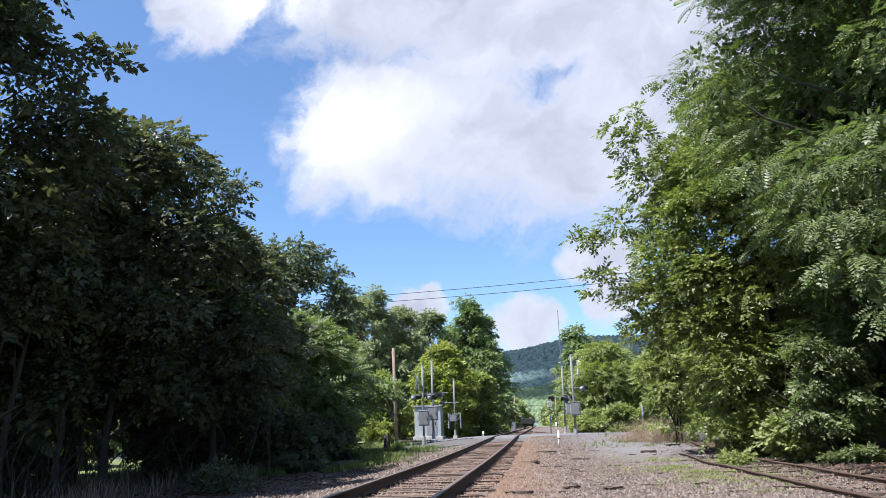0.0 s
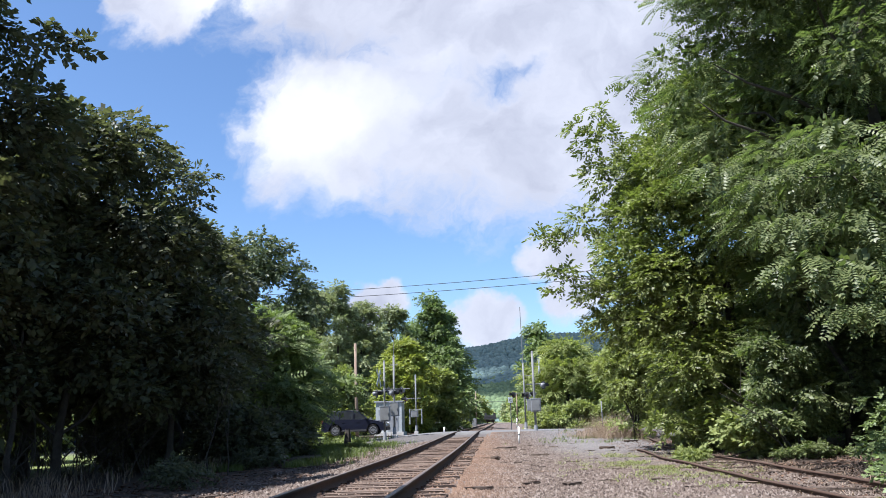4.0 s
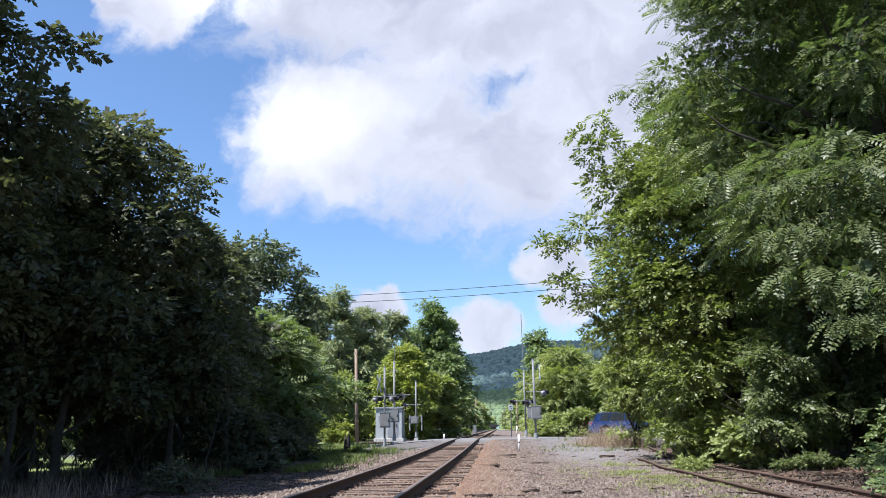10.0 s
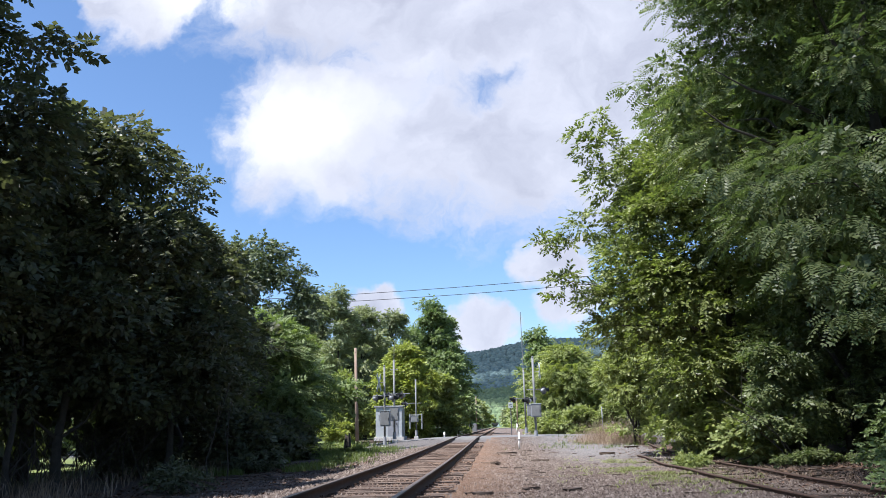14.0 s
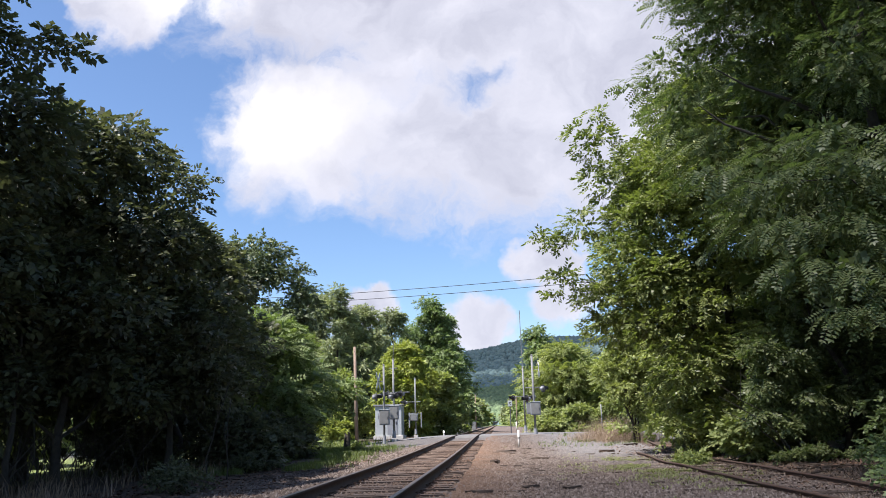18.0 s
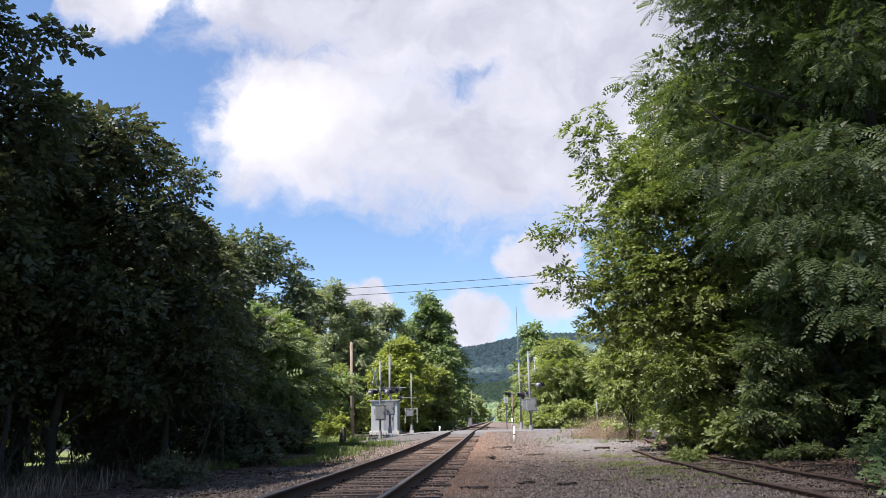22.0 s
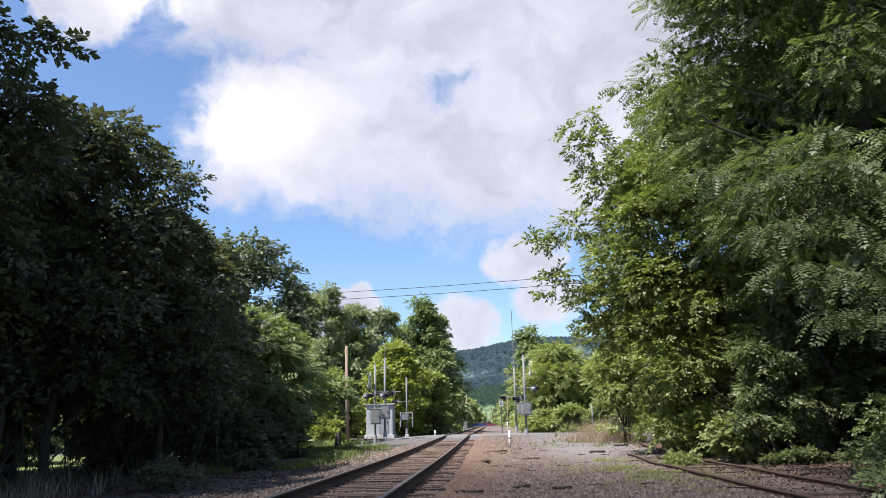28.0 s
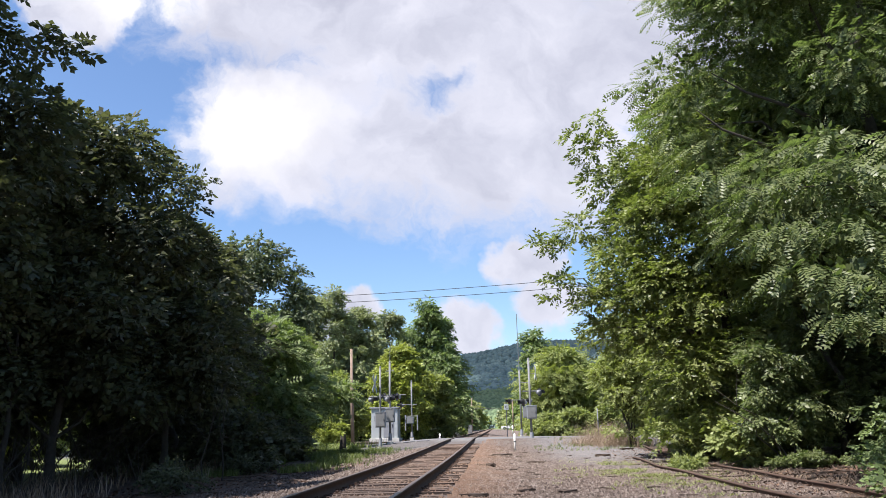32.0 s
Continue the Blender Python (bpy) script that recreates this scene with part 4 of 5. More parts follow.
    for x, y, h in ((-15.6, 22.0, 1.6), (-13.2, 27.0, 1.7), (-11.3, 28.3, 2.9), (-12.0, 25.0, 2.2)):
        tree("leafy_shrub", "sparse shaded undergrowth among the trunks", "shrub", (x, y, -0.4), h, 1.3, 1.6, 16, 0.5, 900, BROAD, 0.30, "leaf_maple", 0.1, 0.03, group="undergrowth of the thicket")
    for x, y, h in ((-19.5, 25.0, 3.2), (-20.6, 31.0, 3.6), (-18.0, 20.5, 2.8)):
        tree("leafy_shrub", "sunlit pale green shrub glimpsed behind the thicket", "shrub", (x, y, -0.4), h, 2.0, 2.4, 26, 0.6, 1500, BROAD, 0.34, "leaf_fresh", 0.1, 0.03, group="sunlit shrubs behind the thicket")
    for x, y in ((-27, 14), (-30, 21), (-28, 28), (-31, 36), (-29, 44), (-33, 52), (-36, 61), (-33, 68)):
        tree("hedge_shrub", "sunlit hedge glimpsed behind the thicket", "shrub", (x, y, -0.4), 6.5, 3.0, 4.4, 22, 1.2, 900, CLUMP, 0.9, "leaf_fresh", 0.1, 0.08, group="hedge behind the thicket")
    # tree added outside the view to throw shade on the near gravel
    tree("maple_tree", "unseen tall maple added so its shade falls across the near gravel", "tree", (-8.4, 5.4, -0.4), 15.0, 2.2, 2.2, 40, 0.9, 2600, BROAD, 0.42, "leaf_maple", 4.0, 0.18)
    # east side, near to far
    tree("locust_tree", "near black locust with long feathered leaves", "tree", (9.9, 15.0, -0.2), 8.2, 2.6, 2.6, 30, 0.9, 5200, PINNATE, 0.45, "leaf_locust", 3.4, 0.16, shell=0.55, lean=(0.1, 0.3), droop=0.65, extra=[(-5.5, 0.0, 5.8, 0.5, 0.35), (-4.3, 0.2, 5.6, 0.7, 0.35), (-3.4, -0.3, 5.7, 0.7, 0.35), (-2.5, 0.0, 5.5, 0.7, 0.35), (-4.4, -0.4, 4.5, 0.6, 0.35), (-3.3, -0.6, 4.5, 0.65, 0.35), (-2.4, -0.6, 4.1, 0.6, 0.35), (-4.3, -0.8, 3.7, 0.55, 0.35), (-3.5, -1.0, 3.5, 0.6, 0.35), (-2.6, -1.0, 3.3, 0.55, 0.35), (-3.2, -1.5, 2.7, 0.5, 0.35), (-3.8, -1.3, 2.8, 0.4, 0.35), (-3.0, 0.2, 6.5, 0.6, 0.4)])
    tall = tree("locust_tree", "tall black locust arching over the gravel", "tree", (9.9, 19.0, -0.2), 16.5, 4.8, 3.6, 78, 1.1, 10500, PINNATE, 0.42, "leaf_locust", 5.6, 0.24, lean=(-0.7, 0), narrow_top=0.1, shell=0.5, droop=0.4, extra=[(-1.5, -0.5, 12.6, 1.0, 0.6), (-0.3, -1.0, 12.9, 1.1, 0.6), (-2.2, 0.5, 13.4, 1.0, 0.6), (-1.0, 0.0, 11.4, 1.1, 0.6), (0.6, -0.8, 11.9, 1.1, 0.6), (-2.4, 0.4, 10.6, 1.0, 0.6), (-3.4, 0, 12.4, 0.8, 0.6), (-4.4, 0, 12.1, 0.5, 0.5), (-5.0, 0, 11.9, 0.32, 0.5), (-3.9, 2.3, 11.7, 0.6, 0.6), (-3.2, 1.6, 11.4, 0.7, 0.6), (-4.6, 2.5, 11.3, 0.6, 0.6), (-2.4, -0.5, 11.6, 0.8, 0.6), (-4.9, 2.5, 10.7, 0.7, 0.6), (-5.5, 2.8, 10.9, 0.4, 0.5), (-4.4, 2.0, 9.6, 0.8, 0.7)], clear=[(-4.6, -2.0, 9.7, 0.1), (-4.2, 0.0, 10.8, 0.1)])
    for line in (((-0.6, 0.0, 7.4), (-1.5, -0.7, 8.1), (-2.5, -1.1, 8.5), (-3.6, -1.4, 8.8), (-4.4, -1.5, 9.3)), ((-0.6, 0.0, 7.0), (-1.9, -0.9, 7.6), (-3.1, -1.1, 7.5), (-4.2, -1.3, 7.9), (-4.8, -1.4, 8.4))):
        part_me("limb", mesh_np("limb", *tube_arrays(line, [0.085, 0.065, 0.045, 0.028, 0.010], 8)), M["bark"], tall, "dark bare limb")
    tree("locust_tree", "young black locust with feathered leaves in the hedge", "tree", (9.2, 21.6, -0.2), 7.4, 1.9, 2.0, 30, 0.8, 2400, PINNATE, 0.42, "leaf_locust", 0.8, 0.1)
    tree("locust_tree", "broad olive-green tree reaching over the gravel", "tree", (8.7, 26.5, -0.2), 13.4, 4.4, 4.0, 84, 1.05, 16000, NARROW, 0.36, "leaf_olive", 1.2, 0.24, lean=(-0.9, 0), extra=[(-5.0, -1.4, 10.3, 0.7, 0.6), (-5.6, -1.5, 10.7, 0.38, 0.5), (-5.0, -1.4, 11.3, 0.42, 0.6), (-4.7, -1.0, 9.2, 0.8, 0.7), (-5.6, -1.2, 7.6, 0.7, 0.6), (-6.5, -1.4, 7.0, 0.45, 0.5), (-7.1, -1.5, 7.05, 0.25, 0.5), (-6.4, -1.4, 5.7, 0.45, 0.5), (-6.6, -1.4, 5.2, 0.3, 0.5), (-5.3, -0.8, 5.2, 0.7, 0.6), (-5.2, -0.3, 4.3, 0.5, 0.6), (-3.7, 0.2, 6.6, 1.2, 0.8), (-3.2, -0.4, 8.2, 1.2, 0.8), (-3.5, 0, 9.7, 1.1, 0.8), (-3.6, 0.3, 4.6, 1.1, 0.8), (-1.0, -2.5, 3.0, 1.1, 0.8), (-1.8, -2.6, 6.4, 1.2, 0.8), (0.3, -3.0, 2.0, 1.0, 0.8), (-3.7, -2.5, 3.8, 0.8, 0.7), (-4.3, -1.9, 4.8, 0.7, 0.7), (-3.1, -2.9, 2.3, 0.8, 0.7), (-3.4, -2.7, 5.4, 0.8, 0.7), (-4.4, -2.1, 6.4, 0.7, 0.7), (-2.7, -3.1, 4.3, 0.8, 0.7), (-3.5, -2.6, 7.6, 0.8, 0.7), (-3.6, -2.2, 0.8, 0.6, 0.7), (-3.0, -2.6, 0.6, 0.6, 0.7), (-2.3, -2.8, 1.0, 0.7, 0.7)])
    tree("young_ash", "thin multi-stemmed young tree at the edge of the gravel", "tree", (6.5, 38.0, -0.2), 6.4, 1.7, 1.7, 32, 0.6, 3200, NARROW, 0.36, "leaf_fresh", 2.3, 0.06, extra=[(-0.9, 0, 0.7, 0.35, 0.6), (-0.3, 0, 0.65, 0.35, 0.6), (0.5, 0.2, 1.2, 0.55, 0.6), (1.1, 0, 1.6, 0.5, 0.6), (0.1, -0.3, 1.9, 0.5, 0.6)])
    tree("young_ash", "leafy young tree behind the gravel", "tree", (9.4, 35.5, -0.2), 7.5, 2.4, 2.0, 30, 0.8, 3000, NARROW, 0.45, "leaf_fresh", 0.6, 0.07)
    for x, y, h, r, leaf in ((7.9, 29.5, 2.2, 1.3, "leaf_olive"), (6.9, 25.6, 2.6, 0.9, "leaf_olive"), (7.2, 24.0, 1.7, 0.8, "leaf_fresh"), (7.7, 22.4, 1.2, 0.8, "leaf_olive")):
        tree("leafy_shrub", "loose leafy green shrub under the trees beside the old rails", "shrub", (x, y, -0.2), h, r, 1.3, 26, 0.32, 2300, BROAD, 0.20, leaf, 0.1, 0.03, group="shrubs by the gravel", shell=0.2)
    tree("young_ash", "drooping narrow-leaved bush hanging over the old rails", "shrub", (7.4, 20.6, -0.2), 2.8, 0.7, 0.9, 14, 0.36, 1700, NARROW, 0.30, "leaf_locust", 0.8, 0.04, droop=0.75, extra=[(-0.8, -0.8, 2.7, 0.4, 0.6), (-0.3, -0.9, 2.4, 0.45, 0.6), (-0.7, -0.7, 1.8, 0.4, 0.6), (-0.9, -0.8, 1.1, 0.35, 0.6), (-0.4, -0.9, 0.9, 0.35, 0.6), (0.1, -1.0, 1.5, 0.35, 0.6)])
    tree("leafy_shrub", "bright lime-green broad-leaved shrub at the foot of the bush", "shrub", (6.2, 20.7, -0.2), 1.1, 0.55, 0.6, 12, 0.24, 520, BROAD, 0.26, "leaf_fresh", 0.1, 0.02, group="shrubs by the gravel", shell=0.2)
    tree("leafy_shrub", "low straggling green shrub beside the old rails", "shrub", (7.2, 19.2, -0.2), 0.40, 0.9, 0.5, 14, 0.14, 480, BROAD, 0.13, "leaf_locust", 0.05, 0.02, group="shrubs by the gravel", shell=0.2)
    for x, y, h in ((9.0, 18.4, 1.6), (8.2, 16.8, 0.8), (8.0, 15.0, 0.7), (7.7, 13.5, 0.6), (9.6, 15.8, 1.7), (9.2, 13.6, 1.4), (6.3, 11.6, 0.5), (6.0, 10.2, 0.55)):
        tree("leafy_shrub", "dark sparse undergrowth in the shade of the trees", "shrub", (x, y, -0.2), h, 0.9, 0.9, 18, 0.30, 300, BROAD, 0.19, "leaf_deep", 0.1, 0.02, group="dark undergrowth")
    for x, y, h, r in ((7.6, 30.5, 4.8, 1.3), (7.2, 26.6, 4.2, 1.3)):
        tree("young_ash", "sunlit olive-green sapling at the edge of the gravel", "shrub", (x, y, -0.2), h, r, 1.7, 26, 0.55, 2000, NARROW, 0.34, "leaf_olive", 0.3, 0.04, narrow_top=0.5, group="saplings by the gravel")
    for i, (x, y, h) in enumerate(((15.0, 12.0, 13.0), (14.5, 16.0, 16.0), (14.0, 22.0, 17.0), (14.5, 28.0, 14.0), (14.5, 35.0, 9.0), (11.8, 24.0, 15.5))):
        tree("locust_tree", "shaded tree deep in the thicket", "tree", (x, y, -0.2), h, 3.6, 3.4, 40, 1.5, 2000, CLUMP, 0.85, "leaf_locust", 0.6, 0.18)
    tree("walnut_tree", "sunlit broad green tree beyond the road", "tree", (6.7, 77.0, -0.1), 8.8, 4.4, 3.4, 50, 0.95, 2900, PINNATE, 1.0, "leaf_fresh", 0.4, 0.2, narrow_top=0.3)
    tree("walnut_tree", "sunlit broad green tree beyond the road", "tree", (13.5, 72.0, -0.1), 8.6, 4.0, 3.4, 42, 0.95, 2600, PINNATE, 0.95, "leaf_fresh", 0.4, 0.2, narrow_top=0.3)
    tree("maple_tree", "yellowing tree standing behind the far mast", "tree", (6.9, 84.0, -0.1), 9.6, 2.2, 2.2, 30, 0.8, 2000, BROAD, 0.7, "leaf_yellow", 3.5, 0.15)
    tree("pine_tree", "tall dark green tree beyond the road", "tree", (5.0, 93.0, -0.1), 12.8, 2.6, 2.6, 50, 0.8, 3000, CLUMP, 0.50, "leaf_deep", 0.6, 0.2, shell=0.3)
    for x, y, h, r in ((4.6, 70.0, 2.3, 1.4), (7.0, 68.5, 2.5, 1.6), (9.6, 67.5, 2.6, 1.6), (12.5, 66.5, 2.8, 1.7)):
        tree("leafy_shrub", "sunlit low yellow-green shrub along the road", "shrub", (x, y, -0.1), h, r, 1.4, 16, 0.55, 1300, BROAD, 0.42, "leaf_fresh", 0.1, 0.03, group="shrubs along the road")
    # down the line
    rng = random.Random(11)
    for i in range(26):
        s = 1 if i % 2 else -1
        y = 112 + i * 17 + rng.uniform(-5, 5)
        x = s * (7.2 + rng.uniform(0, 3.5)) + (TRACK_X if s < 0 else -0.5)
        tree("broadleaf_tree", "broad green tree lining the track far off", "tree", (x, y, -0.1), rng.uniform(7, 11.5) * (1.15 if s < 0 else 0.95), 3.6, 4.5, 24, 1.4, 800, [INNER], 1.5, rng.choice(("leaf_fresh", "leaf_deep", "leaf_grey", "leaf_sumac")), 0.3, 0.2, limbs=5, group="trees down the line")
    for i in range(34):
        y = 330 + (i % 3) * 70 + rng.uniform(-15, 15)
        x = -58 + i * 3.5
        if abs(x - TRACK_X) < 3.0:
            continue
        tree("broadleaf_tree", "sunlit light green tree closing the view down the line", "tree", (x + (4.0 if x > TRACK_X else -4.0), y, -0.1), rng.uniform(9, 14), 3.6, 5, 24, 1.6, 420, [INNER], 2.4, rng.choice(("leaf_fresh", "leaf_fresh", "leaf_grey", "leaf_sumac")), 0.3, 0.22, limbs=4, group="trees down the line")
    for x, y in ((-11.0, 665), (-6.5, 690), (-2.5, 705), (1.5, 680), (6.0, 670), (9.5, 700)):
        tree("broadleaf_tree", "light green tree where the line bends away", "tree", (x, y, -0.1), rng.uniform(12, 16), 3.6, 4, 24, 1.6, 420, [INNER], 2.4, rng.choice(("leaf_fresh", "leaf_grey")), 0.3, 0.22, limbs=4, group="trees down the line")
    for i in range(22):
        s = 1 if i % 2 else -1
        y = 100 + i * 16 + rng.uniform(-6, 6)
        tree("broadleaf_tree", "broad green tree in the woods beside the track", "tree", (s * rng.uniform(17, 28), y, -0.1), rng.uniform(10, 14), 5, 5, 20, 2.0, 550, [INNER], 2.2, rng.choice(("leaf_fresh", "leaf_deep", "leaf_grey")), 0.3, 0.22, limbs=4, group="trees down the line")


build_trees()


# ---------------------------------------------------------------- vehicles
def car(name, label, paint, length, height, width, kind="suv"):
    """A car along +x, its wheels on z = 0."""
    base = new(name)
    tagged(base, label, "car")
    L, Hh, Wd = length / 4.62, height / 1.72, width
    if kind == "pickup":
        axles, r = (-1.42, 1.45), 0.36
        upper = [(-2.31, 0.45), (-2.30, 1.02), (-0.42, 1.04), (1.02, 1.06), (2.10, 0.98), (2.28, 0.84), (2.31, 0.55), (2.24, 0.32)]
        cab = [(-0.40, 1.03), (-0.34, 1.58), (-0.15, 1.70), (0.45, 1.69), (0.66, 1.58), (1.05, 1.04)]
        posts = ((-0.38, -0.24, 0.14), (0.14, 0.16, 0.09), (0.94, 0.52, 0.12))
    elif kind == "sedan":
        axles, r = (-1.32, 1.36), 0.33
        upper = [(-2.31, 0.50), (-2.27, 1.06), (-1.62, 1.16), (0.85, 1.10), (1.90, 0.98), (2.24, 0.80), (2.31, 0.55), (2.22, 0.32)]
        cab = [(-1.60, 1.14), (-1.02, 1.58), (-0.55, 1.70), (0.10, 1.68), (0.40, 1.58), (1.05, 1.09)]
        posts = ((-1.42, -0.90, 0.22), (-0.18, -0.16, 0.09), (0.94, 0.32, 0.10))
    else:
        axles, r = (-1.31, 1.36), 0.345
        upper = [(-2.22, 0.32), (-2.31, 0.48), (-2.29, 0.86), (-2.20, 1.12), (-1.85, 1.16), (0.80, 1.10), (1.25, 1.06), (1.98, 0.93), (2.23, 0.80), (2.31, 0.62), (2.29, 0.40), (2.18, 0.30)]
        cab = [(-2.16, 1.12), (-2.02, 1.42), (-1.82, 1.58), (-1.40, 1.67), (-0.50, 1.70), (0.12, 1.66), (0.44, 1.55), (1.08, 1.09)]
        posts = ((-1.92, -1.70, 0.36), (-1.02, -1.00, 0.09), (0.00, 0.02, 0.09), (1.00, 0.36, 0.10))
    low = 0.27
    outline = list(upper) + [(upper[-1][0] - 0.05, low)]
    for ax in axles[::-1]:
        for i in range(13):
            a = math.pi * i / 12
            outline.append((ax + (r + 0.075) * math.cos(a), max(low, r + (r + 0.075) * math.sin(a))))
    outline.append((upper[0][0] + 0.06, low))
    belt = cab[0][1]

    def half(z):
        """Half the width at a height: the sides lean in above the belt and tuck under below."""
        return Wd / 2 * (1 - 0.24 * max(0, z - belt) - 0.10 * max(0, 0.6 - z))
    bm = bmesh.new()
    rows = []
    for s in (-1, -0.93, -0.7, 0.7, 0.93, 1):
        pull = 0.975 if abs(s) == 1 else (0.995 if abs(s) > 0.9 else 1)
        rows.append([bm.verts.new((x * pull * L, s * half(z), (0.62 + (z - 0.62) * (0.97 if abs(s) == 1 else 1)) * Hh)) for x, z in outline])
    k = len(outline)
    for a, b in zip(rows, rows[1:]):
        for i in range(k):
            bm.faces.new((a[i], a[(i + 1) % k], b[(i + 1) % k], b[i]))
    bm.faces.new(rows[0])
    bm.faces.new(rows[-1][::-1])
    body = part("body", bm, paint, base)
    # glazed cabin with its roof and posts
    bm = bmesh.new()
    rows = [[bm.verts.new((x * L, s * half(z) * 0.985, z * Hh)) for x, z in cab] for s in (-1, 1)]
    k = len(cab)
    for i in range(k):
        bm.faces.new((rows[0][i], rows[0][(i + 1) % k], rows[1][(i + 1) % k], rows[1][i]))
    bm.faces.new(rows[0])
    bm.faces.new(rows[1][::-1])
    cabin = part("cabin_glass", bm, M["car_glass"], base, "dark tinted glass")
    top = [p for p in cab if p[1] > 1.53]
    bm = bmesh.new()
    rows = [[bm.verts.new((x * L, s * (half(z) * 0.985 + 0.012), z * Hh + dz)) for x, z in top] for s, dz in ((-1, -0.02), (-0.9, 0.025), (0.9, 0.025), (1, -0.02))]
    for a, b in zip(rows, rows[1:]):
        for i in range(len(top) - 1):
            bm.faces.new((a[i], a[i + 1], b[i + 1], b[i]))
    bmesh.ops.solidify(bm, geom=list(bm.faces), thickness=0.03)
    part("roof", bm, paint, base)
    for s in (-1, 1):
        for x0, x1, w in posts:
            z0, z1 = belt - 0.02, 1.58
            bm = bmesh.new()
            bm.faces.new([bm.verts.new((x * L, s * (half(z) * 0.985 + 0.010), z * Hh)) for x, z in ((x0 - w / 2, z0), (x0 + w / 2, z0), (x1 + w / 2, z1), (x1 - w / 2, z1))])
            bmesh.ops.solidify(bm, geom=list(bm.faces), thickness=0.008)
            part("window_post", bm, paint, cabin)
        bm = bmesh.new()
        box(bm, (0.16, 0.18, 0.13), ((posts[-1][0] - 0.12) * L, s * (Wd / 2 + 0.07), (belt + 0.05) * Hh), 0.04)
        part("wing_mirror", bm, paint, base)
        bm = bmesh.new()
        box(bm, ((axles[1] - axles[0] - 2 * r - 0.2) * L, 0.06, 0.13), (0.02, s * (half(0.33) - 0.005), 0.33 * Hh), 0.02)
        part("sill", bm, M["rubber"], base, "black plastic sill")
        for hx in (-0.75, 0.28):
            bm = bmesh.new()
            box(bm, (0.20, 0.03, 0.035), (hx * L, s * (Wd / 2 + 0.010), 0.92 * Hh), 0.01)
            part("door_handle", bm, paint, base)
        for dx in (-0.05, -0.98, 0.95):
            bm = bmesh.new()
            box(bm, (0.012, 0.01, 0.58), (dx * L, s * (Wd / 2 + 0.001), 0.74 * Hh))
            part("door_gap", bm, M["rubber"], body)
        bm = bmesh.new()
        box(bm, (0.40, 0.16, 0.12), (2.07 * L, s * (Wd / 2 - 0.10), 0.80 * Hh), 0.03)
        part("headlight", bm, M["lamp_clear"], base, "clear headlight")
        bm = bmesh.new()
        box(bm, (0.26, 0.16, 0.20), (-2.14 * L, s * (Wd / 2 - 0.09), 0.94 * Hh), 0.03)
        part("tail_light", bm, M["tail_red"], base, "red tail light")
        if kind == "suv":
            bm = bmesh.new()
            rod(bm, (-1.7 * L, s * Wd * 0.37, 1.70 * Hh), (0.1 * L, s * Wd * 0.37, 1.72 * Hh), 0.022, 0.022, 8)
            for px in (-1.6, -0.8, 0.0):
                rod(bm, (px * L, s * Wd * 0.37, 1.64 * Hh), (px * L, s * Wd * 0.37, 1.71 * Hh), 0.02, 0.02, 6)
            part("roof_rail", bm, M["black_paint"], base, "black roof rail")
    for x, name_ in ((2.27, "front_bumper"), (-2.26, "rear_bumper")):
        bm = bmesh.new()
        box(bm, (0.14, Wd * 0.9, 0.20), (x * L, 0, 0.42 * Hh), 0.04)
        part(name_, bm, M["rubber"], base, "black plastic bumper")
    wheels = []
    for fx in axles:
        for s in (-1, 1):
            bm = bmesh.new()
            n = 16
            arc = [[bm.verts.new((fx * L + rr * math.cos(math.pi * i / n), s * (half(0.6) + 0.004), r + rr * math.sin(math.pi * i / n))) for i in range(n + 1)] for rr in (r + 0.05, r + 0.125)]
            for i in range(n):
                bm.faces.new((arc[0][i], arc[0][i + 1], arc[1][i + 1], arc[1][i]))
            bmesh.ops.solidify(bm, geom=list(bm.faces), thickness=0.03)
            part("wheel_arch", bm, M["rubber"], base, "black wheel arch")
            w = new("wheel", None)
            w.parent, w.location = base, (fx * L, s * (Wd / 2 - 0.125), r)
            bm = bmesh.new()
            bmesh.ops.create_cone(bm, cap_ends=True, segments=32, radius1=r, radius2=r, depth=0.22, matrix=Matrix.Rotation(math.pi / 2, 4, "X"))
            bmesh.ops.bevel(bm, geom=[e for e in bm.edges if abs(e.verts[0].co.y - e.verts[1].co.y) < 0.01], offset=0.03, segments=2, affect="EDGES")
            part("tyre", bm, M["rubber"], w)
            bm = bmesh.new()
            for q in range(10):
                an = 2 * math.pi * q / 10
                box(bm, (0.035, 0.02, r * 0.52), (math.sin(an) * r * 0.36, s * 0.116, math.cos(an) * r * 0.36), 0.005, Matrix.Rotation(an, 4, "Y"))
            bmesh.ops.create_cone(bm, cap_ends=True, segments=16, radius1=r * 0.16, radius2=r * 0.16, depth=0.03, matrix=Matrix.Translation((0, s * 0.116, 0)) @ Matrix.Rotation(math.pi / 2, 4, "X"))
            rim = 28
            ring = [[bm.verts.new((math.sin(2 * math.pi * i / rim) * rr * r, s * 0.118, math.cos(2 * math.pi * i / rim) * rr * r)) for i in range(rim)] for rr in (0.60, 0.71)]
            for i in range(rim):
                bm.faces.new((ring[0][i], ring[0][(i + 1) % rim], ring[1][(i + 1) % rim], ring[1][i]))
            part("rim", bm, M["alloy"], w, "silver alloy rim")
            wheels.append((w, r))
    return base, wheels


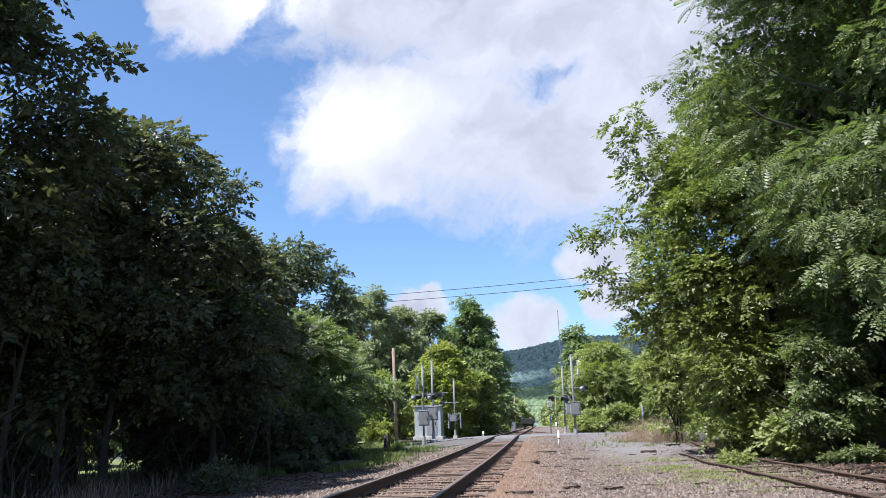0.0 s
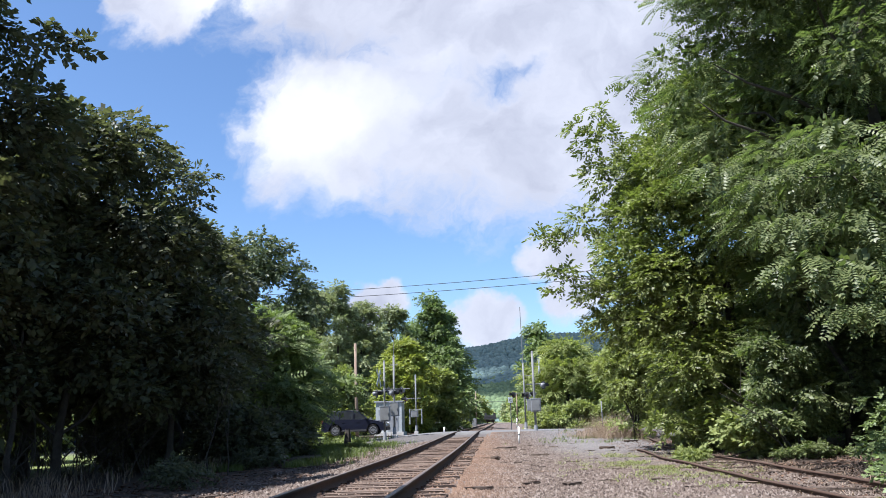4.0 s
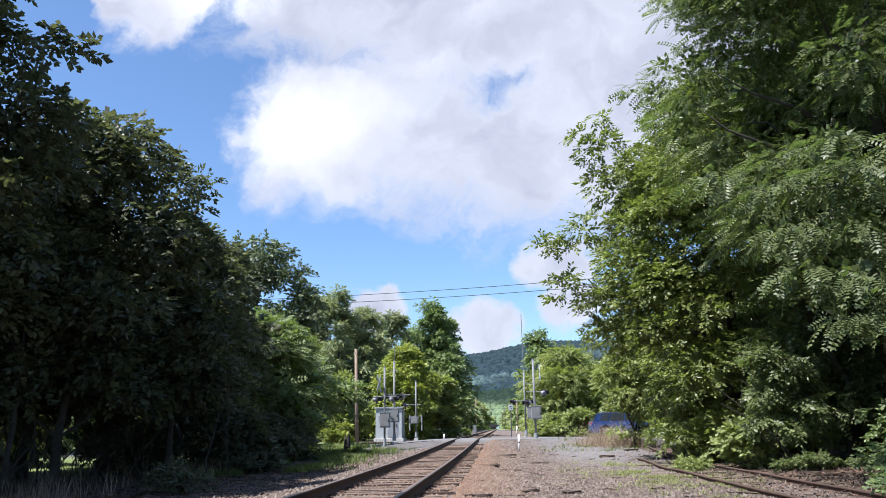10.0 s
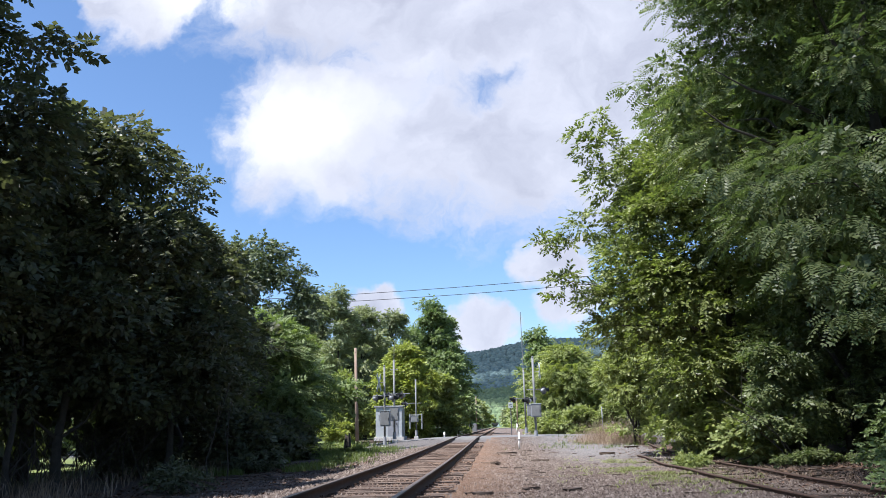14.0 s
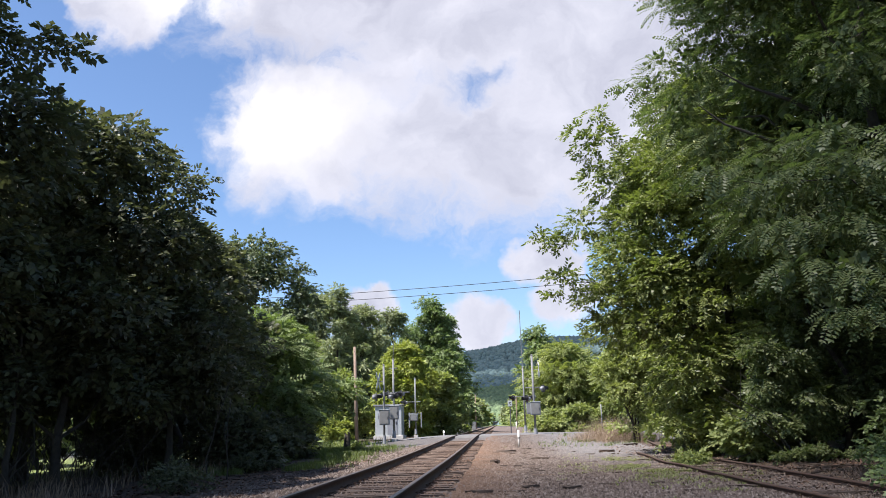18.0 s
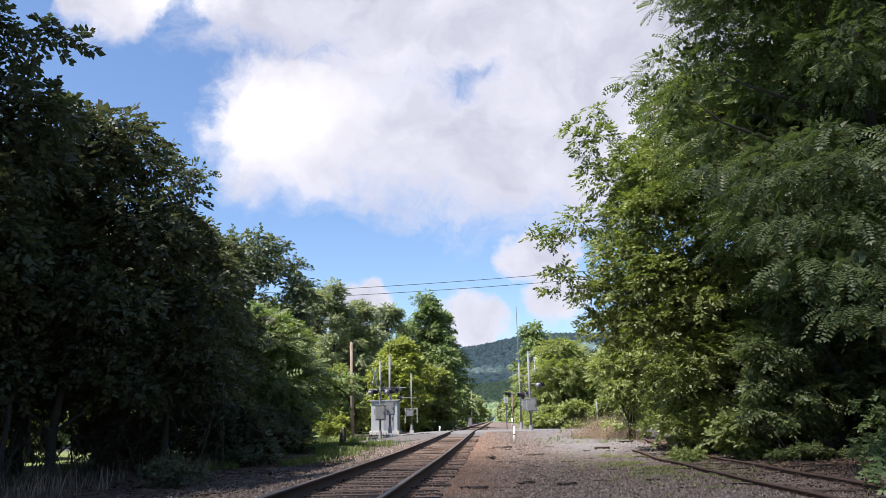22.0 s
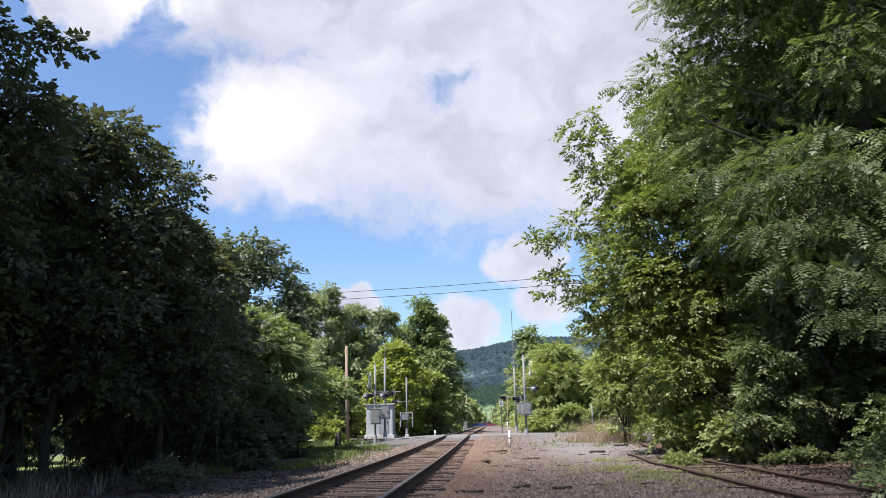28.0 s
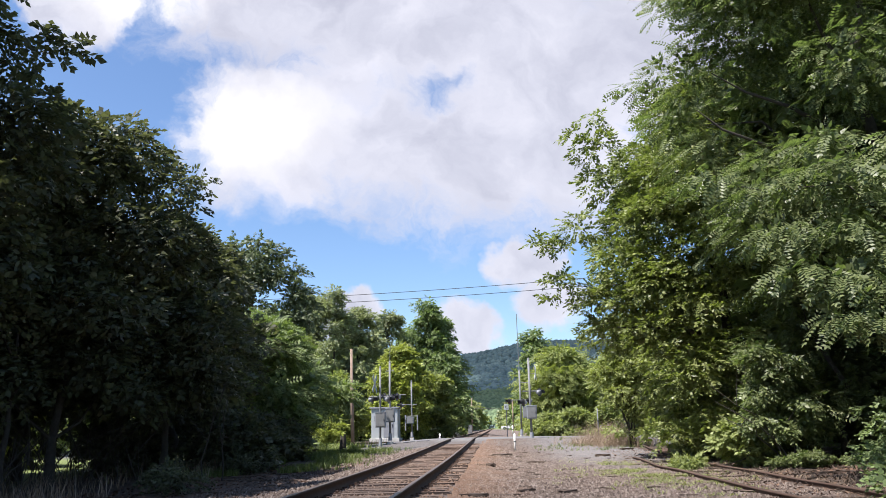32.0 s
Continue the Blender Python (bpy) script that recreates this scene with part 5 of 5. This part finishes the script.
CARS = {}
CARS["navy"] = car("sport_utility_car", "dark navy sport utility car driving over the crossing", M["paint_navy"], 4.62, 1.70, 1.84)
CARS["blue"] = car("sport_utility_car", "bright blue sport utility car driving over the crossing", M["paint_blue"], 4.62, 1.66, 1.84)
CARS["far_blue"] = car("sedan_car", "blue sedan crossing the line far off", M["paint_far_blue"], 4.7, 1.45, 1.8, "sedan")
CARS["far_red"] = car("sedan_car", "dark red sedan crossing the line far off", M["paint_red"], 4.6, 1.45, 1.8, "sedan")
CARS["far_white"] = car("pickup_truck", "white pickup truck crossing the line far off", M["paint_white"], 5.7, 1.85, 1.95, "pickup")


def build_wagon():
    base = new("flat_wagon")
    tagged(base, "dark flat railway wagon at the rear of a departing train", "railway wagon")
    bm = bmesh.new()
    box(bm, (2.9, 14.0, 0.45), (0, 7, 1.15), 0.03)
    part("deck", bm, M["black_paint"], base)
    bm = bmesh.new()
    box(bm, (2.7, 0.12, 0.5), (0, 0.05, 1.6), 0.02)
    part("end_board", bm, M["black_paint"], base)
    for y in (2.0, 12.0):
        bm = bmesh.new()
        box(bm, (2.0, 2.2, 0.4), (0, y, 0.65), 0.05)
        part("bogie", bm, M["black_paint"], base)
        for yy in (-0.85, 0.85):
            bm = bmesh.new()
            for s in (-1, 1):
                rod(bm, (s * 0.70, y + yy, 0.43), (s * 0.82, y + yy, 0.43), 0.43, 0.41, 20)
            rod(bm, (-0.7, y + yy, 0.43), (0.7, y + yy, 0.43), 0.08, 0.08, 8)
            part("wheelset", bm, M["rail_side"], base)
    bm = bmesh.new()
    box(bm, (0.25, 0.6, 0.3), (0, -0.25, 0.85), 0.03)
    part("coupler", bm, M["black_paint"], base)
    for s in (-1, 1):
        bm = bmesh.new()
        box(bm, (0.5, 0.35, 1.0), (s * 1.0, 0.2, 1.9), 0.05)
        part("rear_marker", bm, M["black_paint"], base)
    return base


PARKED = car("sedan_car", "white sedan parked behind the roadside weeds", M["paint_white"], 4.5, 1.45, 1.78, "sedan")[0]
PARKED.location, PARKED.rotation_euler = (10.9, 68.5, 0.04), (0, 0, 0.12)

WAGON = build_wagon()


# ---------------------------------------------------------------- ground cover
def blades(rng, pts, height, width, per, bend=0.5):
    """Tufts of bent grass blades, each of two quads."""
    n = len(pts) * per
    base = np.repeat(np.asarray(pts, float), per, axis=0) + np.column_stack([rng.normal(0, 0.06, n), rng.normal(0, 0.06, n), np.zeros(n)])
    a = rng.uniform(0, 2 * math.pi, n)
    out = np.column_stack([np.cos(a), np.sin(a), np.zeros(n)])
    sd = np.column_stack([-np.sin(a), np.cos(a), np.zeros(n)])
    h = height * rng.uniform(0.5, 1.3, n)[:, None]
    lean = bend * rng.uniform(0.3, 1.2, n)[:, None]
    w = width * rng.uniform(0.7, 1.3, n)[:, None]
    up = np.array((0, 0, 1.0))
    mid = base + out * h * lean * 0.35 + up * h * 0.6
    tip = base + out * h * lean + up * h * (1 - 0.25 * lean)
    v = np.stack([base - sd * w / 2, base + sd * w / 2, mid + sd * w * 0.4, mid - sd * w * 0.4, tip - sd * w * 0.08, tip + sd * w * 0.08], 1).reshape(-1, 3)
    k = np.arange(n)[:, None] * 6
    f = np.concatenate([k + np.array((0, 1, 2, 3)), k + np.array((3, 2, 5, 4))])
    return v, f


def spots(rng, n, x0, x1, y0, y1, keep=0.0, scale=0.6):
    """Places in patches that thin out towards the edges of an area."""
    out = []
    while len(out) < n:
        x = (x0 + x1) / 2 + (x1 - x0) * 0.32 * rng.normal()
        y = (y0 + y1) / 2 + (y1 - y0) * 0.30 * rng.normal() if y1 - y0 < 14 else rng.uniform(y0, y1)
        if abs(x - TRACK_X) < 1.5 or ROAD_Y0 - 0.3 < y < ROAD_Y1 + 0.3:
            continue
        if noise.noise(Vector((x * scale, y * scale * 0.6, 5))) > keep:
            out.append((x, y, ground_z(x, y) - 0.01))
    return out


def ground_cover():
    rng = np.random.default_rng(21)

    def stuff(name, label, category, arrays, material):
        ob = part_me(name, mesh_np(name, *arrays), M[material])
        tagged(ob, label, category, kind="stuff")
    stuff("grass", "shaded green grass strip beside the track", "grass", blades(rng, spots(rng, 2000, -8.8, -5.8, 23, 44, -0.05), 0.22, 0.014, 7), "grass")
    stuff("grass", "tall grass and weeds at the edge of the thicket", "grass", blades(rng, spots(rng, 240, -9.8, -8.2, 17, 42, 0.0), 0.26, 0.016, 7), "grass")
    stuff("grass", "bright weedy grass patch on the gravel", "grass", blades(rng, spots(rng, 460, 2.5, 4.9, 15.0, 24.5, -0.05, 0.8), 0.09, 0.016, 8, 2.2), "grass_light")
    stuff("grass", "sparse weeds in the gravel by the road", "grass", blades(rng, spots(rng, 150, 2.2, 6.2, 34, 48, 0.0), 0.18, 0.016, 6, 0.9), "grass")
    stuff("dry_grass", "dry pinkish straw-coloured weeds beside the road", "dry grass", blades(rng, spots(rng, 520, 4.3, 7.6, 38.0, 44.5, -0.4, 0.9), 0.62, 0.006, 9, 1.5), "straw")
    stuff("dry_grass", "tall wispy mound of dry weeds beside the road", "dry grass", blades(rng, spots(rng, 150, 4.9, 6.7, 40.0, 43.5, -0.6, 0.9), 1.3, 0.006, 9, 1.4), "straw")
    stuff("dry_grass", "dead straw and stalks under the trees", "dry grass", blades(rng, spots(rng, 420, 5.2, 8.6, 11, 30, -0.2), 0.12, 0.009, 5, 2.8), "straw")
    stuff("leaf_litter", "brown dead twigs and leaves half covering the old rails", "leaf litter", blades(rng, spots(rng, 900, 5.4, 9.6, 11, 27, -0.35), 0.11, 0.016, 6, 3.0), "debris_wood")
    stuff("dry_grass", "dry stalks at the foot of the thicket", "dry grass", blades(rng, spots(rng, 150, -10.2, -8.2, 9, 26, -0.1), 0.6, 0.010, 5, 1.0), "straw")
    stuff("grass", "sunlit meadow grass along the road", "grass", blades(rng, spots(rng, 1500, -16, -9.5, 42, 49, -0.3), 0.4, 0.03, 6), "grass")


ground_cover()


def leaf_litter():
    """Dead leaves and bark flakes lying flat."""
    rng = np.random.default_rng(77)
    for n, x0, x1, y0, y1, label in ((7000, -9.5, -4.6, 9, 30, "brown leaf litter and bark below the thicket"), (8000, 4.3, 8.6, 9, 34, "reddish brown leaf litter over the old siding")):
        x, y = rng.uniform(x0, x1, n), rng.uniform(y0, y1, n)
        c = np.column_stack([x, y, [ground_z(a, b) + 0.012 for a, b in zip(x, y)]])
        a = rng.uniform(0, 2 * math.pi, n)
        ax = np.column_stack([np.cos(a), np.sin(a), rng.normal(0, 0.25, n)])
        up = np.array((0, 0, 1.0)) + rng.normal(0, 0.35, (n, 3))
        flake = leaf_quad((-0.5, 0, 0), (1, 0, 0), (0, 1, 0), 1.0, 0.5)
        v, f = scatter(flake, c, ax, up, rng.uniform(0.05, 0.15, n))
        ob = part_me("leaf_litter", mesh_np("leaf_litter", v, f), M["litter"])
        tagged(ob, label, "leaf litter", kind="stuff")


leaf_litter()


def weeds():
    """Leafy weeds that stand alone on the gravel."""
    rng = np.random.default_rng(5)
    for x, y, h, n, leaf, label in ((4.75, 20.6, 0.30, 130, "leaf_fresh", "bright green leafy weed beside the old rail"), (5.3, 21.6, 0.26, 110, "leaf_fresh", "bright green leafy weed beside the old rail"), (-7.4, 17.4, 0.8, 220, "leaf_maple", "dark shaded weed beside the track"), (-7.9, 24.2, 0.6, 200, "leaf_maple", "dark shaded weed beside the track"), (-7.3, 40.2, 0.34, 160, "leaf_fresh", "sunlit leafy weed at the grassy edge"), (-8.6, 43.0, 0.36, 180, "leaf_fresh", "sunlit leafy weed at the grassy edge"), (-9.6, 45.0, 0.5, 220, "leaf_yellow", "sunlit yellowish weed near the road")):
        base = new("leafy_weed")
        base.location = (x, y, ground_z(x, y) - 0.02)
        tagged(base, label, "weed", "leafy weeds")
        bl = [(rng.normal(0, h * 0.35), rng.normal(0, h * 0.35), h * rng.uniform(0.3, 0.8), h * 0.3, 0.8) for _ in range(7)]
        v, f = crown_arrays(rng, bl, n, SMALL, 0.26, 0.1, 0.3)
        part_me("leaves", mesh_np("leaves", v, f), M[leaf], base)
        v, f = joined([tube_arrays([(0, 0, 0), (b[0] * 0.6, b[1] * 0.6, b[2] * 0.6), b[:3]], [0.012, 0.009, 0.003], 5) for b in bl])
        part_me("stems", mesh_np("stems", v, f), M["bark"], base)


weeds()


def stone_field():
    """Loose ballast stones, each one a squashed irregular block."""
    rng = np.random.default_rng(31)

    def field(n, x0, x1, y0, y1, s0, s1, power=1.5):
        y = y0 + (y1 - y0) * rng.random(n) ** power
        return np.column_stack([rng.uniform(x0, x1, n), y]), rng.uniform(s0, s1, n)
    groups = [field(50000, -0.8, 5.6, 9, 34, 0.013, 0.034), field(14000, -0.8, 6.2, 30, 49, 0.018, 0.042, 1.0), field(9000, -6.4, -3.5, 9, 40, 0.016, 0.042), field(9000, -3.5, -0.8, 8, 44, 0.016, 0.034, 1.3)]
    xy = np.concatenate([g[0] for g in groups])
    s = np.concatenate([g[1] for g in groups])
    n = len(s)
    z = np.array([ground_z(x, y) for x, y in xy])
    between = (np.abs(xy[:, 0] - TRACK_X) < 1.3)
    z = np.where(between, z + 0.008, z)
    base = np.array([(1, 0, -0.4), (-1, 0, -0.4), (0, 1, -0.4), (0, -1, -0.4), (0.15, 0.1, 0.75)], float)
    a = rng.uniform(0, 2 * math.pi, n)
    c, si = np.cos(a), np.sin(a)
    v = base[None] * rng.uniform(0.65, 1.35, (n, 5, 1)) * s[:, None, None]
    v += rng.normal(0, 0.22, (n, 5, 3)) * s[:, None, None]
    x = v[..., 0] * c[:, None] - v[..., 1] * si[:, None]
    y = v[..., 0] * si[:, None] + v[..., 1] * c[:, None]
    v = np.stack([x + xy[:, :1], y + xy[:, 1:], v[..., 2] + (z + s * 0.3)[:, None]], 2).reshape(-1, 3)
    tri = np.array([(0, 2, 4), (2, 1, 4), (1, 3, 4), (3, 0, 4)])
    f = (np.arange(n)[:, None, None] * 5 + tri[None]).reshape(-1, 3)
    ob = part_me("gravel", mesh_np("gravel", v, f), M["stones"])
    tagged(ob, "loose pinkish grey ballast stones beside the track", "gravel", kind="stuff")


stone_field()


def old_siding():
    """Two rusty half-buried rails curving off under the trees."""
    track = new("old_siding")
    tagged(track, "rusty abandoned siding rails half buried in debris", "railway track", kind="structure")

    def line(y, off):
        return 5.72 - off + 0.0032 * (y - 19.0) ** 2 * (1 if y > 19 else 0.6)
    prof = [(-0.06, -0.16), (-0.06, -0.145), (-0.01, -0.12), (-0.01, -0.04), (-0.034, -0.03), (-0.034, 0), (0.034, 0), (0.034, -0.03), (0.01, -0.04), (0.01, -0.12), (0.06, -0.145), (0.06, -0.16)]
    k = len(prof)
    for off in (0.0, 1.40):
        ys = np.arange(2.0, 39.6 if off == 0 else 27.0, 0.7)
        v = [(line(y, off) + px, y, ground_z(line(y, off), y) + 0.095 + pz) for y in ys for px, pz in prof]
        f = [(j * k + i, j * k + (i + 1) % k, (j + 1) * k + (i + 1) % k, (j + 1) * k + i) for j in range(len(ys) - 1) for i in range(k)]
        part_me("rail", mesh_np("rail", v, f), M["rail_side"], track, "rusty half-buried rail")
    rng = random.Random(8)
    for i in range(22):
        y = 8.0 + i * 0.85 + rng.uniform(-0.1, 0.1)
        bm = bmesh.new()
        box(bm, (2.3, 0.2, 0.14), bevel=0.015)
        for w in bm.verts:
            w.co += Vector((rng.uniform(-0.08, 0.08), rng.uniform(-0.03, 0.03), rng.uniform(-0.02, 0.02)))
        s = part("sleeper", bm, M["tie"], track)
        x = line(y, 0.70)
        s.location, s.rotation_euler = (x, y, ground_z(x, y) - 0.062), (0, rng.uniform(-0.03, 0.03), rng.uniform(-0.08, 0.08))


old_siding()


def debris():
    rng = random.Random(4)

    def chunk(x, y, l, w, h, turn, material, label, name="wood_chunk"):
        bm = bmesh.new()
        box(bm, (l, w, h), bevel=min(w, h) * 0.22)
        bmesh.ops.subdivide_edges(bm, edges=[e for e in bm.edges if e.calc_length() > l * 0.5], cuts=3)
        for v in bm.verts:
            v.co += Vector((rng.uniform(-1, 1) * l * 0.03, rng.uniform(-1, 1) * w * 0.16, rng.uniform(-1, 1) * h * 0.18))
        ob = part(name, bm, M[material])
        ob.location, ob.rotation_euler = (x, y, ground_z(x, y) + h * 0.42), (0, 0, turn)
        tagged(ob, label, "debris", "wood scraps on the gravel")
    dark = "dark rotten piece of sleeper wood lying on the gravel"
    chunk(1.23, 14.3, 0.34, 0.14, 0.07, 0.1, "debris_wood", dark)
    chunk(0.53, 14.8, 0.36, 0.09, 0.05, 0.5, "debris_wood", dark)
    chunk(0.95, 18.1, 0.50, 0.045, 0.03, -0.2, "pole_wood", "pale bleached stick lying on the gravel", "bleached_stick")
    chunk(0.23, 31.0, 0.75, 0.25, 0.09, 0.05, "debris_wood", dark)
    chunk(1.24, 25.5, 0.55, 0.14, 0.07, 0.0, "debris_wood", dark)
    chunk(3.82, 28.9, 0.55, 0.16, 0.10, 0.1, "debris_wood", dark)
    chunk(-0.17, 23.1, 0.25, 0.2, 0.10, 0.6, "debris_wood", dark)
    chunk(-0.4, 13.2, 0.5, 0.08, 0.05, 0.2, "debris_wood", dark)
    chunk(5.6, 34.5, 0.7, 0.10, 0.09, 0.5, "debris_wood", dark)
    for i in range(46):
        chunk(rng.uniform(-0.6, 5.4), rng.uniform(10, 34), rng.uniform(0.12, 0.4), rng.uniform(0.03, 0.08), rng.uniform(0.02, 0.05), rng.uniform(-0.6, 0.6), "debris_wood", "small dark scrap of bark on the gravel", "bark_scrap")
    for i in range(60):
        chunk(rng.uniform(-8.2, -4.8), rng.uniform(12, 26), rng.uniform(0.3, 0.9), rng.uniform(0.03, 0.07), rng.uniform(0.02, 0.05), rng.uniform(-1.2, 1.2), "debris_wood", "dead branch lying in the dirt beside the track", "dead_branch")
    for i in range(46):
        chunk(rng.uniform(4.9, 7.6), rng.uniform(11, 24), rng.uniform(0.3, 1.3), rng.uniform(0.02, 0.06), rng.uniform(0.02, 0.05), rng.uniform(-0.7, 0.9), "debris_wood", "dead branch lying across the old siding", "dead_branch")
    # broken stump
    bm = bmesh.new()
    rod(bm, (0, 0, -0.1), (0.03, 0, 0.75), 0.22, 0.14, 12)
    for v in bm.verts:
        if v.co.z > 0.5:
            v.co.z += rng.uniform(-0.2, 0.25)
    st = part("tree_stump", bm, M["bark"])
    st.location = (-7.9, 40.5, -0.3)
    tagged(st, "short broken grey tree stump in the grass", "stump")


debris()


def bare_stems():
    """Leafless and dead stems that stand in front of the thicket."""
    rng = np.random.default_rng(14)
    for x, y, h, lean, label in ((-7.7, 20.5, 2.6, 0.5, "thin bent dead stem before the thicket"), (-7.5, 21.4, 2.0, -0.1, "thin upright dead stem before the thicket"), (-10.6, 12.6, 3.6, 0.3, "slender dark trunk at the thicket's edge"), (-10.4, 14.0, 4.2, -0.3, "slender dark trunk at the thicket's edge"), (-11.2, 15.4, 4.0, 0.4, "slender dark trunk at the thicket's edge"), (-10.9, 16.9, 3.6, 0.1, "slender dark trunk at the thicket's edge"), (6.35, 37.8, 3.2, -0.4, "dark slender stem of the young tree"), (6.62, 38.1, 3.4, 0.3, "dark slender stem of the young tree"), (6.5, 38.3, 3.3, 0.6, "dark slender stem of the young tree"), (7.4, 21.0, 2.2, -1.0, "dead grey branch poking out of the shrubs"), (7.6, 22.0, 2.4, -0.8, "dead grey branch poking out of the shrubs"), (6.9, 19.6, 1.9, -1.5, "dead grey branch poking out of the shrubs"), (7.0, 19.5, 1.5, -1.6, "dead grey branch poking out of the shrubs"), (6.9, 19.8, 1.2, -1.4, "dead grey branch poking out of the shrubs")):
        base = new("bare_stem")
        base.location = (x, y, -0.4 if x < 0 else -0.2)
        tagged(base, label, "stem", "bare stems")
        r = 0.022 if h < 3 else (0.05 if x > 0 else 0.085)
        pts = [np.array((lean * (i / 5) ** 2, 0, h * i / 5)) + rng.normal(0, 0.03, 3) * (i > 0) for i in range(6)]
        v, f = tube_arrays(pts, [r * (1 - 0.13 * i) for i in range(6)], 7)
        part_me("stem", mesh_np("stem", v, f), M["bark"], base)
        for i in (2, 3, 4):
            d = rng.normal(0, 0.35, 3) + np.array((0, 0, 0.35))
            v, f = tube_arrays([pts[i], pts[i] + d * 0.6, pts[i] + d * 1.2], [r * 0.5, r * 0.35, r * 0.1], 5)
            part_me("twig", mesh_np("twig", v, f), M["bark"], base)


bare_stems()


def thicket_brush():
    """A tangle of thin bent stems among the trunks of the thicket."""
    rng = np.random.default_rng(63)
    pieces = []
    for i in range(400):
        x, y = rng.uniform(-15.5, -9.8), rng.uniform(10.5, 23.0)
        p = np.array((x, y, ground_z(x, y) - 0.05))
        h = rng.uniform(0.7, 2.8)
        d = np.array((rng.normal(0, 0.32), rng.normal(0, 0.32), 1.0))
        sag = np.array((rng.normal(0, 0.5), rng.normal(0, 0.5), -0.25))
        r = rng.uniform(0.006, 0.022)
        pieces.append(tube_arrays([p, p + d * h * 0.35 + sag * 0.04, p + d * h * 0.7 + sag * 0.25 * h, p + d * h + sag * 0.6 * h], [r, r * 0.85, r * 0.6, r * 0.2], 4))
        if i % 2:
            q = p + d * h * 0.5
            e = np.array((rng.normal(0, 0.5), rng.normal(0, 0.5), 0.5)) * rng.uniform(0.4, 1.0)
            pieces.append(tube_arrays([q, q + e * 0.6, q + e + np.array((0, 0, 0.1))], [r * 0.6, r * 0.45, r * 0.15], 4))
    ob = part_me("brushwood", mesh_np("brushwood", *joined(pieces)), M["bark"])
    tagged(ob, "tangle of thin dark stems under the shaded thicket", "brushwood", kind="stuff")


thicket_brush()


# ---------------------------------------------------------------- what moves
def drive(thing, rows, y, ground):
    """A car along the road: (seconds, x) rows, with rolling wheels keyed on it."""
    base, wheels = thing
    walk(base, [(t, pose(x, y, (ground(x + 1.3) + ground(x - 1.3)) / 2, 0, -math.degrees(math.atan((ground(x + 1.3) - ground(x - 1.3)) / 2.6)))) for t, x in rows])
    for w, r in wheels:
        at = w.location.copy()
        keys, x0 = [], rows[0][1]
        for (ta, xa), (tb, xb) in zip(rows, rows[1:]):
            n = max(1, int(abs(xb - xa) / r / 1.2) + 1)
            keys += [(ta + (tb - ta) * i / n, xa + (xb - xa) * i / n) for i in range(n)]
        keys.append(rows[-1])
        seen, out = set(), []
        for t, x in keys:
            if frame(t) not in seen:
                seen.add(frame(t))
                out.append((t, x))
        walk(w, [(t, Matrix.Translation(at) @ Matrix.Rotation((x - x0) / r, 4, "Y")) for t, x in out])


def motions():
    walk(cloud_layer, [(0, pose(36.8, 0, CLOUD_H)), (14, pose(2.3, 0, CLOUD_H)), (32, pose(-62.1, 0, CLOUD_H))])
    near = lambda x: road_z(x, 55.2)
    drive(CARS["navy"], [(0, -36.5), (5.5, -0.62), (5.8, 1.29), (6.1, 3.32), (6.4, 5.33), (6.7, 7.6), (10.0, 32.0), (10.5, 36.0), (32, 36.5)], 55.2, near)
    drive(CARS["blue"], [(0, -62.0), (7.3, -9.67), (7.6, -7.76), (7.9, -5.76), (8.2, -4.02), (8.5, -2.08), (8.8, -0.15), (9.1, 1.98), (9.4, 4.06), (9.7, 6.28), (10.0, 8.51), (13.0, 31.0), (13.5, 33.5), (32, 34.0)], 55.2, near)
    far = lambda x: 0.04
    drive(CARS["far_blue"], [(0, 30.0), (21.0, 30.0), (27.5, -0.8), (28.6, -6.0), (32, -22.0)], 250.0, far)
    drive(CARS["far_red"], [(0, 38.0), (20.5, 38.0), (28.2, -1.2), (28.8, -4.2), (32, -20.0)], 250.0, far)
    drive(CARS["far_white"], [(0, -42.0), (22.0, -42.0), (30.7, -1.4), (31.2, 0.5), (31.8, 3.6), (32, 4.7)], 254.0, far)
    walk(WAGON, [(0, pose(TRACK_X, 160, 0.22)), (6.5, pose(TRACK_X, 212, 0.22)), (14, pose(TRACK_X, 380, 0.22)), (22, pose(TRACK_X, 520, 0.22)), (32, pose(TRACK_X, 610, 0.22))])


motions()
